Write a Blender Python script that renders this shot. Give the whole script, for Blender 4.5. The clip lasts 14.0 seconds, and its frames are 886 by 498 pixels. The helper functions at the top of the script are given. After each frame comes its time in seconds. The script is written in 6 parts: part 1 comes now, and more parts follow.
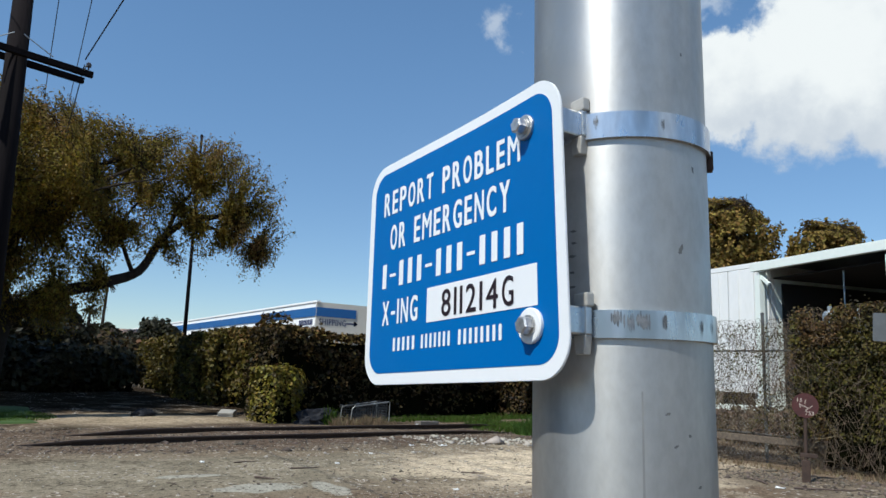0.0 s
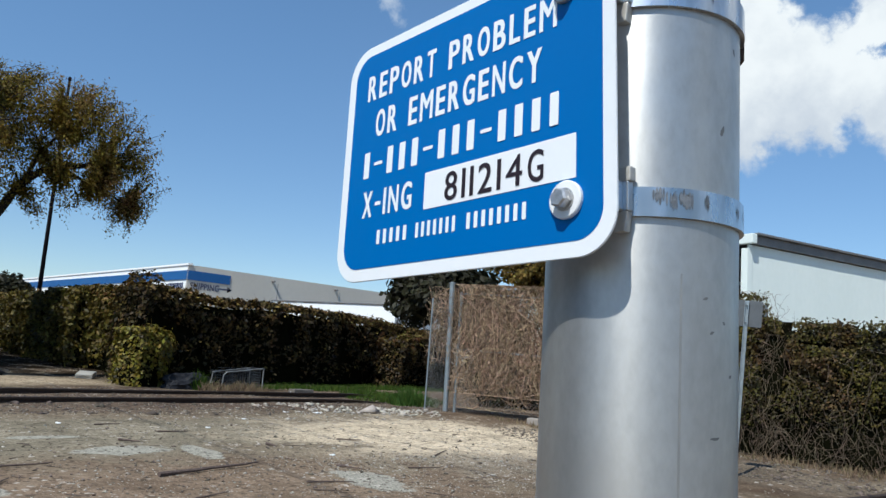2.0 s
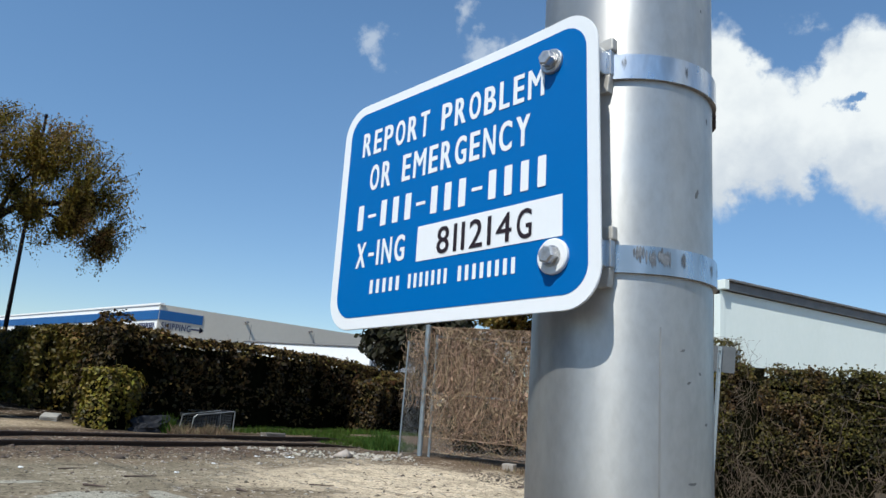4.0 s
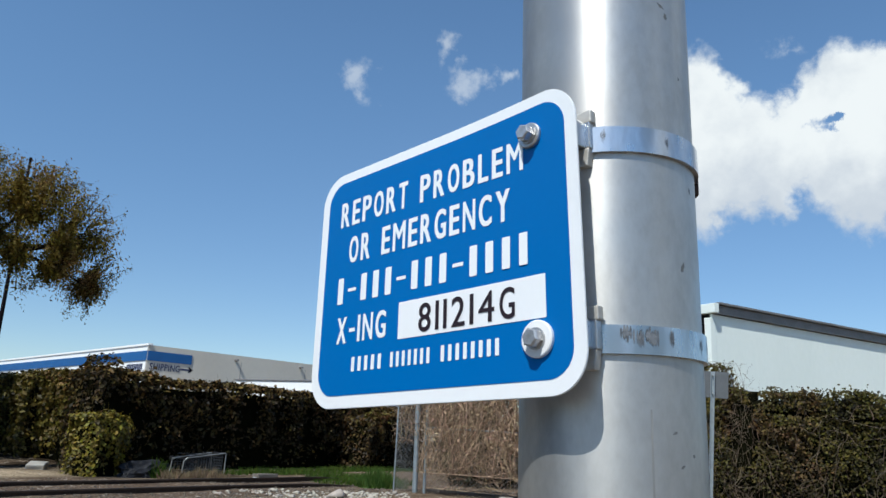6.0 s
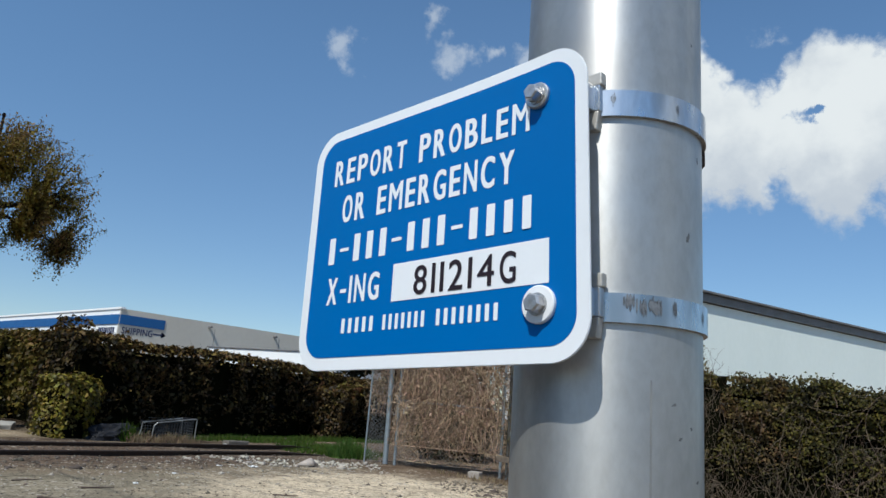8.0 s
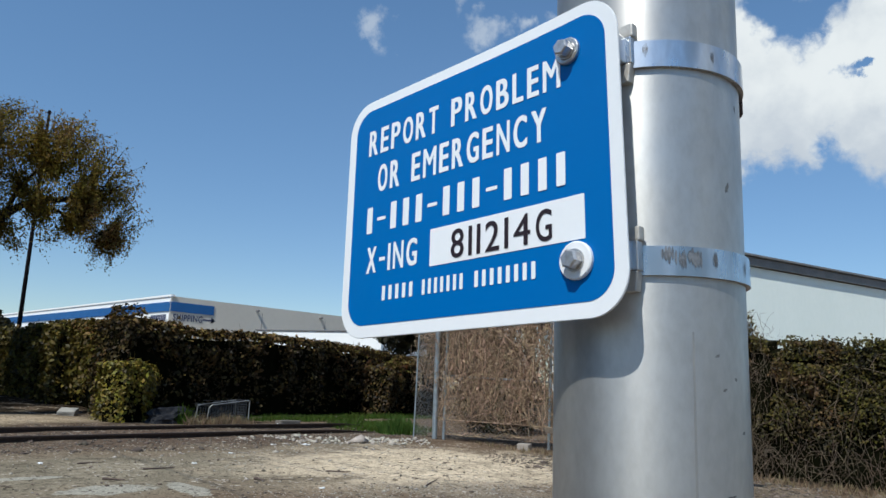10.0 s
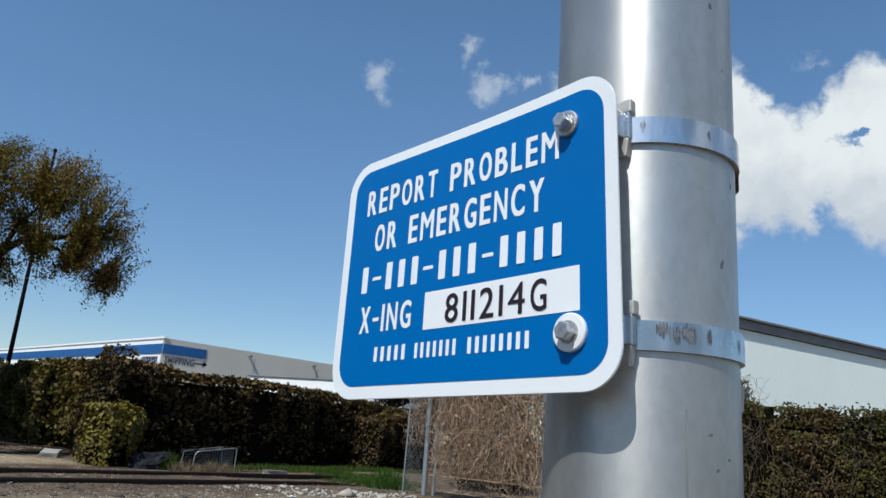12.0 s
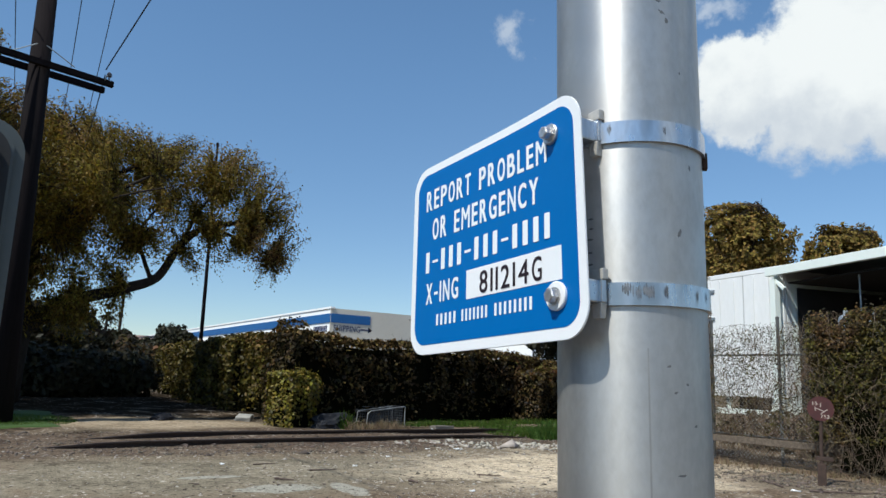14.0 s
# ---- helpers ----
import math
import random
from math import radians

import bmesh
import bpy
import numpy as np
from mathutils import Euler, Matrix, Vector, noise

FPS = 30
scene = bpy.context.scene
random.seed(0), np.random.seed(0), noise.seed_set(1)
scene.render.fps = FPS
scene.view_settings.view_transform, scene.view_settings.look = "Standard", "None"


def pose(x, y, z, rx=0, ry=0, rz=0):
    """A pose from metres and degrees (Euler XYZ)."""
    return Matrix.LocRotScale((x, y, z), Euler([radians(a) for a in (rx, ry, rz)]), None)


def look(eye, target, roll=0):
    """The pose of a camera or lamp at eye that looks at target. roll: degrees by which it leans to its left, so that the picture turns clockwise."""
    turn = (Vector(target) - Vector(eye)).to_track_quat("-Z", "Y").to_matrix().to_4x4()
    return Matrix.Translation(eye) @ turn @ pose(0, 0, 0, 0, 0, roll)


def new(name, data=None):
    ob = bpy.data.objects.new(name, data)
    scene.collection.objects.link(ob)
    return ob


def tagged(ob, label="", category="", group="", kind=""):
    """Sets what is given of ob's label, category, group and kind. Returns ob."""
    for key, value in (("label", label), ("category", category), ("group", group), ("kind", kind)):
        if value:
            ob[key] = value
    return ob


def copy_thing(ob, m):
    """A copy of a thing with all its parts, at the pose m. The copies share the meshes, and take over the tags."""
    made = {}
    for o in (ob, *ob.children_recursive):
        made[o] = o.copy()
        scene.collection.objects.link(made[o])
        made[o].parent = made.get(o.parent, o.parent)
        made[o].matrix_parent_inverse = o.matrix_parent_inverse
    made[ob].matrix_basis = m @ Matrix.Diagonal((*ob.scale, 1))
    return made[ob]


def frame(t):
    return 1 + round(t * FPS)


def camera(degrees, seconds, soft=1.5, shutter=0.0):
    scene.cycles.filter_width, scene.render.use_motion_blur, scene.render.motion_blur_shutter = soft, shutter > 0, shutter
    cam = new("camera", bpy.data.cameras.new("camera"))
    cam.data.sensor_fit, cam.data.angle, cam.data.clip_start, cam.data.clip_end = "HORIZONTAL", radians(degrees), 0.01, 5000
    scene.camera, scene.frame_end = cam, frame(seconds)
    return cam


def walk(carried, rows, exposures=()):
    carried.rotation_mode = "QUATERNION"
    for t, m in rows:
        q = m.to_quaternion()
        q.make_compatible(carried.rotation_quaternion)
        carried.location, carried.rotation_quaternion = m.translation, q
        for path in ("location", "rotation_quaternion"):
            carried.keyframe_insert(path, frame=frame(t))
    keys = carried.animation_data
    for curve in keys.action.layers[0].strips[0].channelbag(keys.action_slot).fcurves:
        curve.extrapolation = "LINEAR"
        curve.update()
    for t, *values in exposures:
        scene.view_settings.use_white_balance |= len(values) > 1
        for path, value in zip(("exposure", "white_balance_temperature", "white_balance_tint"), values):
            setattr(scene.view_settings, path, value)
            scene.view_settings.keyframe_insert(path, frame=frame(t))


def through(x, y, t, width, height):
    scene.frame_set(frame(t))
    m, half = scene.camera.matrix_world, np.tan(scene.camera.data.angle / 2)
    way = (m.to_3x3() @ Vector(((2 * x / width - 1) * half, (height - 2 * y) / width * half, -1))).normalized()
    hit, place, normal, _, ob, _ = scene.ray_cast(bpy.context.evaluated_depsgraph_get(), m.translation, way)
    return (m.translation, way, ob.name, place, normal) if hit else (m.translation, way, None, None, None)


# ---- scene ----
# The camera: a phone held at the height of a seated person, swaying beside a crossing mast.
cam = camera(63.0, 14.0, soft=1.5)
PATH = [
    (0, (0.4110, -0.4358, 1.1724), (-1.2464, 0.6313, 1.5106), 2.26),
    (0.5, (0.3802, -0.5491, 1.1643), (-1.1152, 0.7498, 1.4410), 2.26),
    (1, (0.3353, -0.4947, 1.1351), (-1.2105, 0.7353, 1.4470), 2.68),
    (1.5, (0.3015, -0.4478, 1.0976), (-1.1953, 0.8594, 1.3235), 4.04),
    (2, (0.2985, -0.4714, 1.1012), (-1.1631, 0.8632, 1.3885), 4.42),
    (2.5, (0.3159, -0.4815, 1.1139), (-1.1051, 0.8735, 1.4942), 3.22),
    (3, (0.3166, -0.4971, 1.1088), (-1.0907, 0.8532, 1.5518), 4.52),
    (5.5, (0.3025, -0.5034, 1.1012), (-1.1141, 0.8641, 1.4518), 4.65),
    (6, (0.3089, -0.4939, 1.1434), (-1.0675, 0.8716, 1.6343), 2.89),
    (6.5, (0.3012, -0.5004, 1.1423), (-1.0621, 0.8684, 1.6598), 4.98),
    (7, (0.2954, -0.4859, 1.1306), (-1.0318, 0.9442, 1.5702), 5.63),
    (7.5, (0.2898, -0.4850, 1.1368), (-1.0018, 0.9728, 1.5915), 4.90),
    (8, (0.2851, -0.4909, 1.1358), (-1.0557, 0.9298, 1.5649), 4.78),
    (10.5, (0.2887, -0.4886, 1.1246), (-1.1395, 0.8659, 1.4787), 2.82),
    (11, (0.2887, -0.4894, 1.1270), (-1.1306, 0.8674, 1.5074), 2.81),
    (11.5, (0.2907, -0.4884, 1.1308), (-1.1214, 0.8705, 1.5299), 2.82),
    (12, (0.2902, -0.4889, 1.1355), (-1.1168, 0.8428, 1.6323), 5.11),
    (12.5, (0.2989, -0.4809, 1.1459), (-1.1235, 0.8412, 1.6242), 3.39),
    (13, (0.3252, -0.4827, 1.1349), (-1.1690, 0.7702, 1.5795), 3.82),
    (13.5, (0.3695, -0.4737, 1.1155), (-1.2837, 0.6011, 1.4499), 4.86),
    (14, (0.4939, -0.5181, 1.1323), (-1.1812, 0.5156, 1.4863), 2.26),
]
EXPOSURES = [(0, -0.02, 6200, 5), (0.5, -0.17, 6010, 5), (1, -0.22, 5930, 5), (1.6, -0.06, 6060, 5), (2, 0.0, 6060, 5), (3.2, 0.0, 6190, 5), (5.5, 0.0, 6160, 5), (6, -0.03, 6140, 5), (6.5, -0.17, 6120, 5), (7.5, -0.19, 6110, 5), (10.5, -0.14, 6130, 5), (12.5, -0.17, 6120, 5), (13.0, -0.17, 6080, 5), (13.5, -0.15, 6080, 5), (14, -0.01, 6250, 5)]
walk(cam, [(t, look(eye, target, roll)) for t, eye, target, roll in PATH], EXPOSURES)

# ---- light ----
SUN_WAY = Vector((-0.165, 0.567, -0.807)).normalized()
SUN_ELEVATION = math.asin(-SUN_WAY.z)
sun_data = bpy.data.lights.new("sun", "SUN")
sun_data.energy, sun_data.angle, sun_data.color = 4.9, radians(0.53), (1.0, 0.95, 0.88)
sun = new("sun", sun_data)
sun.rotation_mode = "QUATERNION"
sun.rotation_quaternion = SUN_WAY.to_track_quat("-Z", "Y")
scene.view_settings.exposure = 0.0


class Nodes:
    """Short way to write a node tree."""

    def __init__(self, tree):
        self.tree = tree
        tree.nodes.clear()

    def add(self, kind, settings=None, **inputs):
        n = self.tree.nodes.new(kind)
        for key, value in (settings or {}).items():
            setattr(n, key, value)
        for key, value in inputs.items():
            key = int(key[1:]) if key[0] == "i" and key[1:].isdigit() else key.replace("_", " ")
            self.put(n.inputs[key], value)
        return n

    def put(self, socket, value):
        if isinstance(value, bpy.types.NodeSocket):
            self.tree.links.new(value, socket)
        elif isinstance(value, bpy.types.Node):
            self.tree.links.new(value.outputs[0], socket)
        else:
            socket.default_value = value

    def math(self, op, a, b=0.0, c=0.0, clamp=False):
        return self.add("ShaderNodeMath", {"operation": op, "use_clamp": clamp}, i0=a, i1=b, i2=c).outputs[0]

    def vec(self, op, a, b=(0, 0, 0)):
        n = self.add("ShaderNodeVectorMath", {"operation": op}, i0=a, i1=b)
        return n.outputs["Value"] if op in ("LENGTH", "DOT_PRODUCT", "DISTANCE") else n.outputs[0]

    def noise(self, vector, scale, detail=4.0, rough=0.55, distortion=0.0):
        return self.add("ShaderNodeTexNoise", Vector=vector, Scale=scale, Detail=detail, Roughness=rough, Distortion=distortion).outputs["Fac"]

    def remap(self, value, a, b, c=0.0, d=1.0):
        return self.add("ShaderNodeMapRange", {"clamp": True, "interpolation_type": "SMOOTHSTEP"}, i0=value, i1=a, i2=b, i3=c, i4=d).outputs[0]

    def mix(self, fac, a, b):
        n = self.add("ShaderNodeMix", {"data_type": "RGBA"})
        self.put(n.inputs[0], fac)
        self.put(n.inputs[6], a)
        self.put(n.inputs[7], b)
        return n.outputs[2]


def rgb(r, g, b):
    return (r, g, b, 1.0)


# Sky with the broken fair-weather clouds of the afternoon
world = bpy.data.worlds.new("sky")
world.use_nodes = True
scene.world = world
w = Nodes(world.node_tree)
sky = w.add("ShaderNodeTexSky", {"sky_type": "NISHITA", "sun_disc": False, "sun_elevation": SUN_ELEVATION,
                                 "sun_rotation": math.atan2(-SUN_WAY.x, -SUN_WAY.y), "air_density": 1.0, "dust_density": 0.0, "ozone_density": 4.5})
ray = w.add("ShaderNodeTexCoord").outputs["Generated"]
facing = w.vec("NORMALIZE", ray)
split = w.add("ShaderNodeSeparateXYZ", Vector=facing)
wob = w.add("ShaderNodeTexNoise", Vector=facing, Scale=13.0, Detail=9.0, Roughness=0.60)
drift = w.add("ShaderNodeSeparateColor", Color=wob.outputs["Color"])
# bearing and height above the horizon in degrees, stirred to give billowing edges
bearing = w.math("MULTIPLY", w.math("ARCTAN2", split.outputs[1], split.outputs[0]), 57.2958)
rising = w.math("MULTIPLY", w.math("ARCSINE", split.outputs[2]), 57.2958)
stirred_b = w.math("MULTIPLY_ADD", w.math("SUBTRACT", drift.outputs[0], 0.5), 8.5, bearing)
stirred_r = w.math("MULTIPLY_ADD", w.math("SUBTRACT", drift.outputs[1], 0.5), 7.0, rising)


def cloud_mass(puffs):
    """The greatest of several soft ellipses (bearing, height, half width, half height, weight)."""
    mass = None
    for b, r, half_b, half_r, weight in puffs:
        u = w.math("DIVIDE", w.math("SUBTRACT", stirred_b, b), half_b)
        v = w.math("DIVIDE", w.math("SUBTRACT", stirred_r, r), half_r)
        away = w.math("SQRT", w.math("ADD", w.math("MULTIPLY", u, u), w.math("MULTIPLY", v, v)))
        one = w.math("MULTIPLY", w.math("SUBTRACT", 1.0, away), weight)
        mass = one if mass is None else w.math("MAXIMUM", mass, one)
    return mass


# fair-weather heaps
heap = cloud_mass([(124.2, 21.8, 5.6, 4.2, 1.0), (119.0, 22.2, 6.6, 7.2, 1.0), (114.6, 22.4, 4.8, 7.4, 1.0), (110.6, 20.6, 5.0, 5.4, 1.0), (104.0, 21.9, 5.4, 7.0, 1.0),
                   (98.0, 21.4, 5.8, 6.4, 1.0), (90.0, 22.0, 7.0, 6.0, 1.0), (60.0, 30.0, 14.0, 7.0, 1.0), (15.0, 24.0, 16.0, 6.0, 1.0), (-150.0, 26.0, 13.0, 5.0, 1.0)])
gap = cloud_mass([(105.0, 22.2, 2.5, 1.2, 0.8)])
heap = w.math("SUBTRACT", heap, w.math("MULTIPLY", w.math("MAXIMUM", gap, 0.0), 1.25))
# thin scraps
scrap = cloud_mass([(143.1, 27.0, 1.7, 2.1, 1.0), (136.0, 29.5, 1.7, 2.2, 1.0), (133.6, 27.1, 2.4, 1.4, 1.0), (130.9, 27.3, 1.5, 1.1, 0.9), (126.8, 27.4, 2.6, 1.2, 0.9), (108.8, 28.6, 1.6, 1.0, 0.6)])
fine = w.noise(facing, 60.0, 6.0, 0.62)
scrap = w.math("MULTIPLY_ADD", w.math("SUBTRACT", fine, 0.5), 0.9, scrap)
cover = w.math("MAXIMUM", w.remap(heap, 0.0, 0.24), w.math("MULTIPLY", w.remap(scrap, 0.15, 0.95), 0.42))
shade = w.math("MULTIPLY_ADD", w.math("SUBTRACT", w.noise(facing, 11.0, 6.0), 0.5), 2.4, w.remap(rising, 16.0, 24.0, 0.1, 0.95))
cloud_colour = w.mix(w.remap(shade, 0.0, 1.0), rgb(4.9, 5.15, 5.6), rgb(7.2, 7.2, 7.15))
clear = w.add("ShaderNodeMix", {"data_type": "RGBA", "blend_type": "MULTIPLY"})
w.put(clear.inputs[0], 1.0)
w.put(clear.inputs[6], sky.outputs[0])
w.put(clear.inputs[7], w.mix(w.remap(rising, 2.0, 30.0), rgb(0.84, 0.84, 0.86), rgb(1.08, 1.14, 1.12)))
back = w.add("ShaderNodeBackground", Color=w.mix(cover, clear.outputs[2], cloud_colour), Strength=0.130)
w.add("ShaderNodeOutputWorld", Surface=back)

# ---- materials ----

def material(name, colours, scale=3.0, rough=0.7, metal=0.0, bump=0.2, fine_scale=40.0, contrast=1.0, stretch=(1, 1, 1), island=0.0, through=0.0,
             spec=0.5, object_random=0.0, rough_range=0.12):
    """A surface of two or three colours broken up by noise at two scales, with fine relief."""
    m = bpy.data.materials.new(name)
    m.use_nodes = True
    n = Nodes(m.node_tree)
    place = n.add("ShaderNodeTexCoord").outputs["Object"]
    place = n.vec("MULTIPLY", place, stretch)
    coarse, grain = n.noise(place, scale, 5.0, 0.6), n.noise(place, fine_scale, 4.0, 0.6)
    both = n.math("ADD", n.math("MULTIPLY", coarse, 0.62), n.math("MULTIPLY", grain, 0.38))
    spread = 0.16 / contrast
    colour = n.mix(n.remap(both, 0.5 - spread, 0.5 + spread), rgb(*colours[0]), rgb(*colours[1]))
    if len(colours) > 2:
        colour = n.mix(n.remap(n.noise(place, scale * 0.45, 3.0), 0.52, 0.68), colour, rgb(*colours[2]))
    if island:
        chance = n.add("ShaderNodeNewGeometry").outputs["Random Per Island"]
        colour = n.add("ShaderNodeHueSaturation", Value=n.math("MULTIPLY_ADD", chance, 2 * island, 1 - island),
                       Hue=n.math("MULTIPLY_ADD", n.math("FRACT", n.math("MULTIPLY", chance, 17.3)), 0.05, 0.475), Color=colour).outputs[0]
    if object_random:
        chance = n.add("ShaderNodeObjectInfo").outputs["Random"]
        colour = n.add("ShaderNodeHueSaturation", Value=n.math("MULTIPLY_ADD", chance, 2 * object_random, 1 - object_random), Color=colour).outputs[0]
    shader = n.add("ShaderNodeBsdfPrincipled", Base_Color=colour, Metallic=metal,
                   Roughness=n.math("MULTIPLY_ADD", n.math("SUBTRACT", coarse, 0.5), 2 * rough_range, rough, clamp=True))
    shader.inputs["Specular IOR Level"].default_value = spec
    if bump:
        relief = n.add("ShaderNodeBump", Strength=bump, Distance=0.01, Height=both)
        n.put(shader.inputs["Normal"], relief.outputs[0])
    out = shader
    if through:
        thin = n.add("ShaderNodeBsdfTranslucent", Color=colour)
        out = n.add("ShaderNodeMixShader", i0=through, i1=shader, i2=thin)
    n.add("ShaderNodeOutputMaterial", Surface=out.outputs[0])
    return m


def plain(name, colour, rough=0.5, metal=0.0, spec=0.5):
    return material(name, (colour, tuple(c * 0.9 for c in colour)), 6.0, rough, metal, 0.05, spec=spec, rough_range=0.05)


M_MAST = material("brushed_mast_metal", ((0.56, 0.55, 0.53), (0.43, 0.42, 0.40), (0.45, 0.43, 0.405)), 14.0, 0.47, 0.80, 0.012, 160.0, 0.8, (1, 1, 0.55), rough_range=0.16)
for node in M_MAST.node_tree.nodes:  # drawn pipe: the sheen runs up and down
    if node.type == "BSDF_PRINCIPLED":
        node.inputs["Anisotropic"].default_value, node.inputs["Anisotropic Rotation"].default_value = 0.55, 0.25
M_BAND = material("bright_band_steel", ((0.66, 0.68, 0.70), (0.52, 0.53, 0.55), (0.40, 0.41, 0.42)), 60.0, 0.30, 0.95, 0.0, 220.0, 1.0, (1, 1, 0.3), rough_range=0.14)
M_BOLT = material("galvanised_bolt", ((0.58, 0.57, 0.56), (0.42, 0.41, 0.40)), 80.0, 0.38, 0.80, 0.15, 300.0)
M_BRACKET = material("painted_bracket", ((0.56, 0.54, 0.50), (0.40, 0.375, 0.34)), 50.0, 0.5, 0.4, 0.1)
M_SIGN_WHITE = material("white_reflective_sheet", ((0.82, 0.83, 0.84), (0.78, 0.79, 0.80)), 20.0, 0.42, 0, 0.02, 200.0, 0.5)
M_SIGN_BLUE = material("blue_reflective_sheet", ((0.001, 0.128, 0.405), (0.001, 0.118, 0.380)), 8.0, 0.5, 0, 0.02, 200.0, 0.4, spec=0.22)
M_SIGN_BLACK = plain("sign_black_ink", (0.018, 0.008, 0.012), 0.5)
M_SIGN_BACK = material("bare_sign_aluminium", ((0.115, 0.122, 0.128), (0.090, 0.096, 0.102)), 8.0, 0.55, 0.2, 0.05)
M_WASHER = material("white_nylon_washer", ((0.80, 0.80, 0.80), (0.74, 0.74, 0.74)), 30.0, 0.4, 0, 0.02)
M_STREAK = material("dark_streak", ((0.11, 0.112, 0.118), (0.26, 0.262, 0.27)), 260.0, 0.45, 0.5, 0.05)
M_SCUFF = material("mast_scuff", ((0.10, 0.10, 0.10), (0.19, 0.19, 0.185)), 90.0, 0.7, 0.0, 0.1, contrast=0.7)

M_RAIL = material("rusty_rail", ((0.026, 0.018, 0.014), (0.052, 0.032, 0.023)), 14.0, 0.75, 0.25, 0.3, 90.0)
M_TIE = material("weathered_tie", ((0.10, 0.085, 0.07), (0.17, 0.15, 0.125)), 6.0, 0.9, 0, 0.4, 60.0, 1.0, (1, 4, 1))
M_STONE = material("ballast_stone", ((0.085, 0.064, 0.048), (0.150, 0.120, 0.092)), 9.0, 0.9, 0, 0.4, 60.0, island=0.45)
M_PALE_STONE = material("broken_concrete", ((0.42, 0.375, 0.31), (0.33, 0.295, 0.245)), 12.0, 0.9, 0, 0.4, 60.0, island=0.25)
M_PAPER = material("weathered_paper", ((0.78, 0.78, 0.76), (0.66, 0.66, 0.64)), 14.0, 0.8, 0, 0.1, island=0.1)
M_STICK = material("dead_stick", ((0.075, 0.055, 0.042), (0.14, 0.105, 0.08)), 20.0, 0.9, 0, 0.3, island=0.3)
M_SCRAP = material("dark_scrap_plastic", ((0.008, 0.008, 0.010), (0.022, 0.023, 0.028)), 10.0, 0.7, 0, 0.3, spec=0.2)
M_WIRE = material("weathered_galvanised", ((0.40, 0.40, 0.39), (0.28, 0.28, 0.27)), 20.0, 0.5, 0.7, 0.1)
# basket wire, its shade put into a darker colour than the frame's
M_CART = material("shaded_cart_wire", ((0.085, 0.092, 0.105), (0.05, 0.054, 0.06)), 20.0, 0.55, 0.5, 0.1)
M_POST = material("galvanised_post", ((0.34, 0.38, 0.40), (0.25, 0.28, 0.30)), 9.0, 0.5, 0.6, 0.1, 60.0)
M_FENCE = material("dulled_fence_steel", ((0.085, 0.085, 0.082), (0.14, 0.138, 0.132)), 12.0, 0.6, 0.4, 0.1)
M_VINE = material("dry_vine", ((0.20, 0.130, 0.082), (0.45, 0.32, 0.210)), 12.0, 0.9, 0, 0.2, island=0.7)
M_TWIG = material("grey_twig", ((0.075, 0.053, 0.034), (0.190, 0.138, 0.090)), 12.0, 0.9, 0, 0.2, island=0.35)
# near-black colour for the shade behind hedge and vine leaves
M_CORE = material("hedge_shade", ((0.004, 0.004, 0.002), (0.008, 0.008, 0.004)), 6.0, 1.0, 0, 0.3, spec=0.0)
# hedge sides: the shade on them is put into this darker leaf colour
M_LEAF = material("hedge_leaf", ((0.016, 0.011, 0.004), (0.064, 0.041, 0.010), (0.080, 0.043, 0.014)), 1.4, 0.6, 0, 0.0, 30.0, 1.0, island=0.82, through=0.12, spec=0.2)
# hedge tops: bronze leaf lightened for the sun that falls there
M_LEAF_LIT = material("bronze_lit_leaf", ((0.150, 0.100, 0.026), (0.200, 0.118, 0.040), (0.120, 0.098, 0.020)), 1.4, 0.55, 0, 0.0, 30.0, island=0.45, through=0.22, spec=0.25)
M_LEAF_OLIVE = material("olive_hedge_leaf", ((0.050, 0.040, 0.007), (0.110, 0.083, 0.014)), 1.4, 0.55, 0, 0.0, 30.0, island=0.8, through=0.18, spec=0.25)
M_LEAF_LIGHT = material("young_leaf", ((0.100, 0.082, 0.008), (0.165, 0.128, 0.014)), 1.5, 0.55, 0, 0.0, 30.0, island=0.75, through=0.2, spec=0.35)
M_LEAF_VINE = material("vine_leaf", ((0.022, 0.019, 0.004), (0.082, 0.068, 0.010), (0.080, 0.046, 0.016)), 2.2, 0.6, 0, 0.0, 30.0, island=0.85, through=0.2, spec=0.25)
M_LEAF_TREE = material("tree_leaf", ((0.145, 0.108, 0.014), (0.230, 0.155, 0.022), (0.215, 0.125, 0.036)), 0.8, 0.6, 0, 0.0, 20.0, island=0.65, through=0.42, spec=0.3)
M_LEAF_FAR = material("far_tree_leaf", ((0.165, 0.118, 0.026), (0.240, 0.162, 0.042)), 0.5, 0.7, 0, 0.0, 10.0, island=0.7, through=0.3, spec=0.2)
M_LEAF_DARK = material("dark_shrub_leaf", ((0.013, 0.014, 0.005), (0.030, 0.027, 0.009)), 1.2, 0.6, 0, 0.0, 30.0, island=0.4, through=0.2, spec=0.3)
M_BARK = material("tree_bark", ((0.024, 0.018, 0.014), (0.046, 0.036, 0.029)), 6.0, 0.95, 0, 0.5, 40.0, 1.0, (1, 1, 0.3), spec=0.1)
M_POLE_WOOD = material("creosoted_pole", ((0.005, 0.004, 0.0045), (0.012, 0.009, 0.010)), 5.0, 0.9, 0, 0.5, 50.0, 1.0, (1, 1, 0.06), spec=0.1)
M_CABLE = plain("black_cable", (0.02, 0.02, 0.022), 0.6)
M_INSULATOR = plain("glazed_insulator", (0.06, 0.05, 0.05), 0.25)
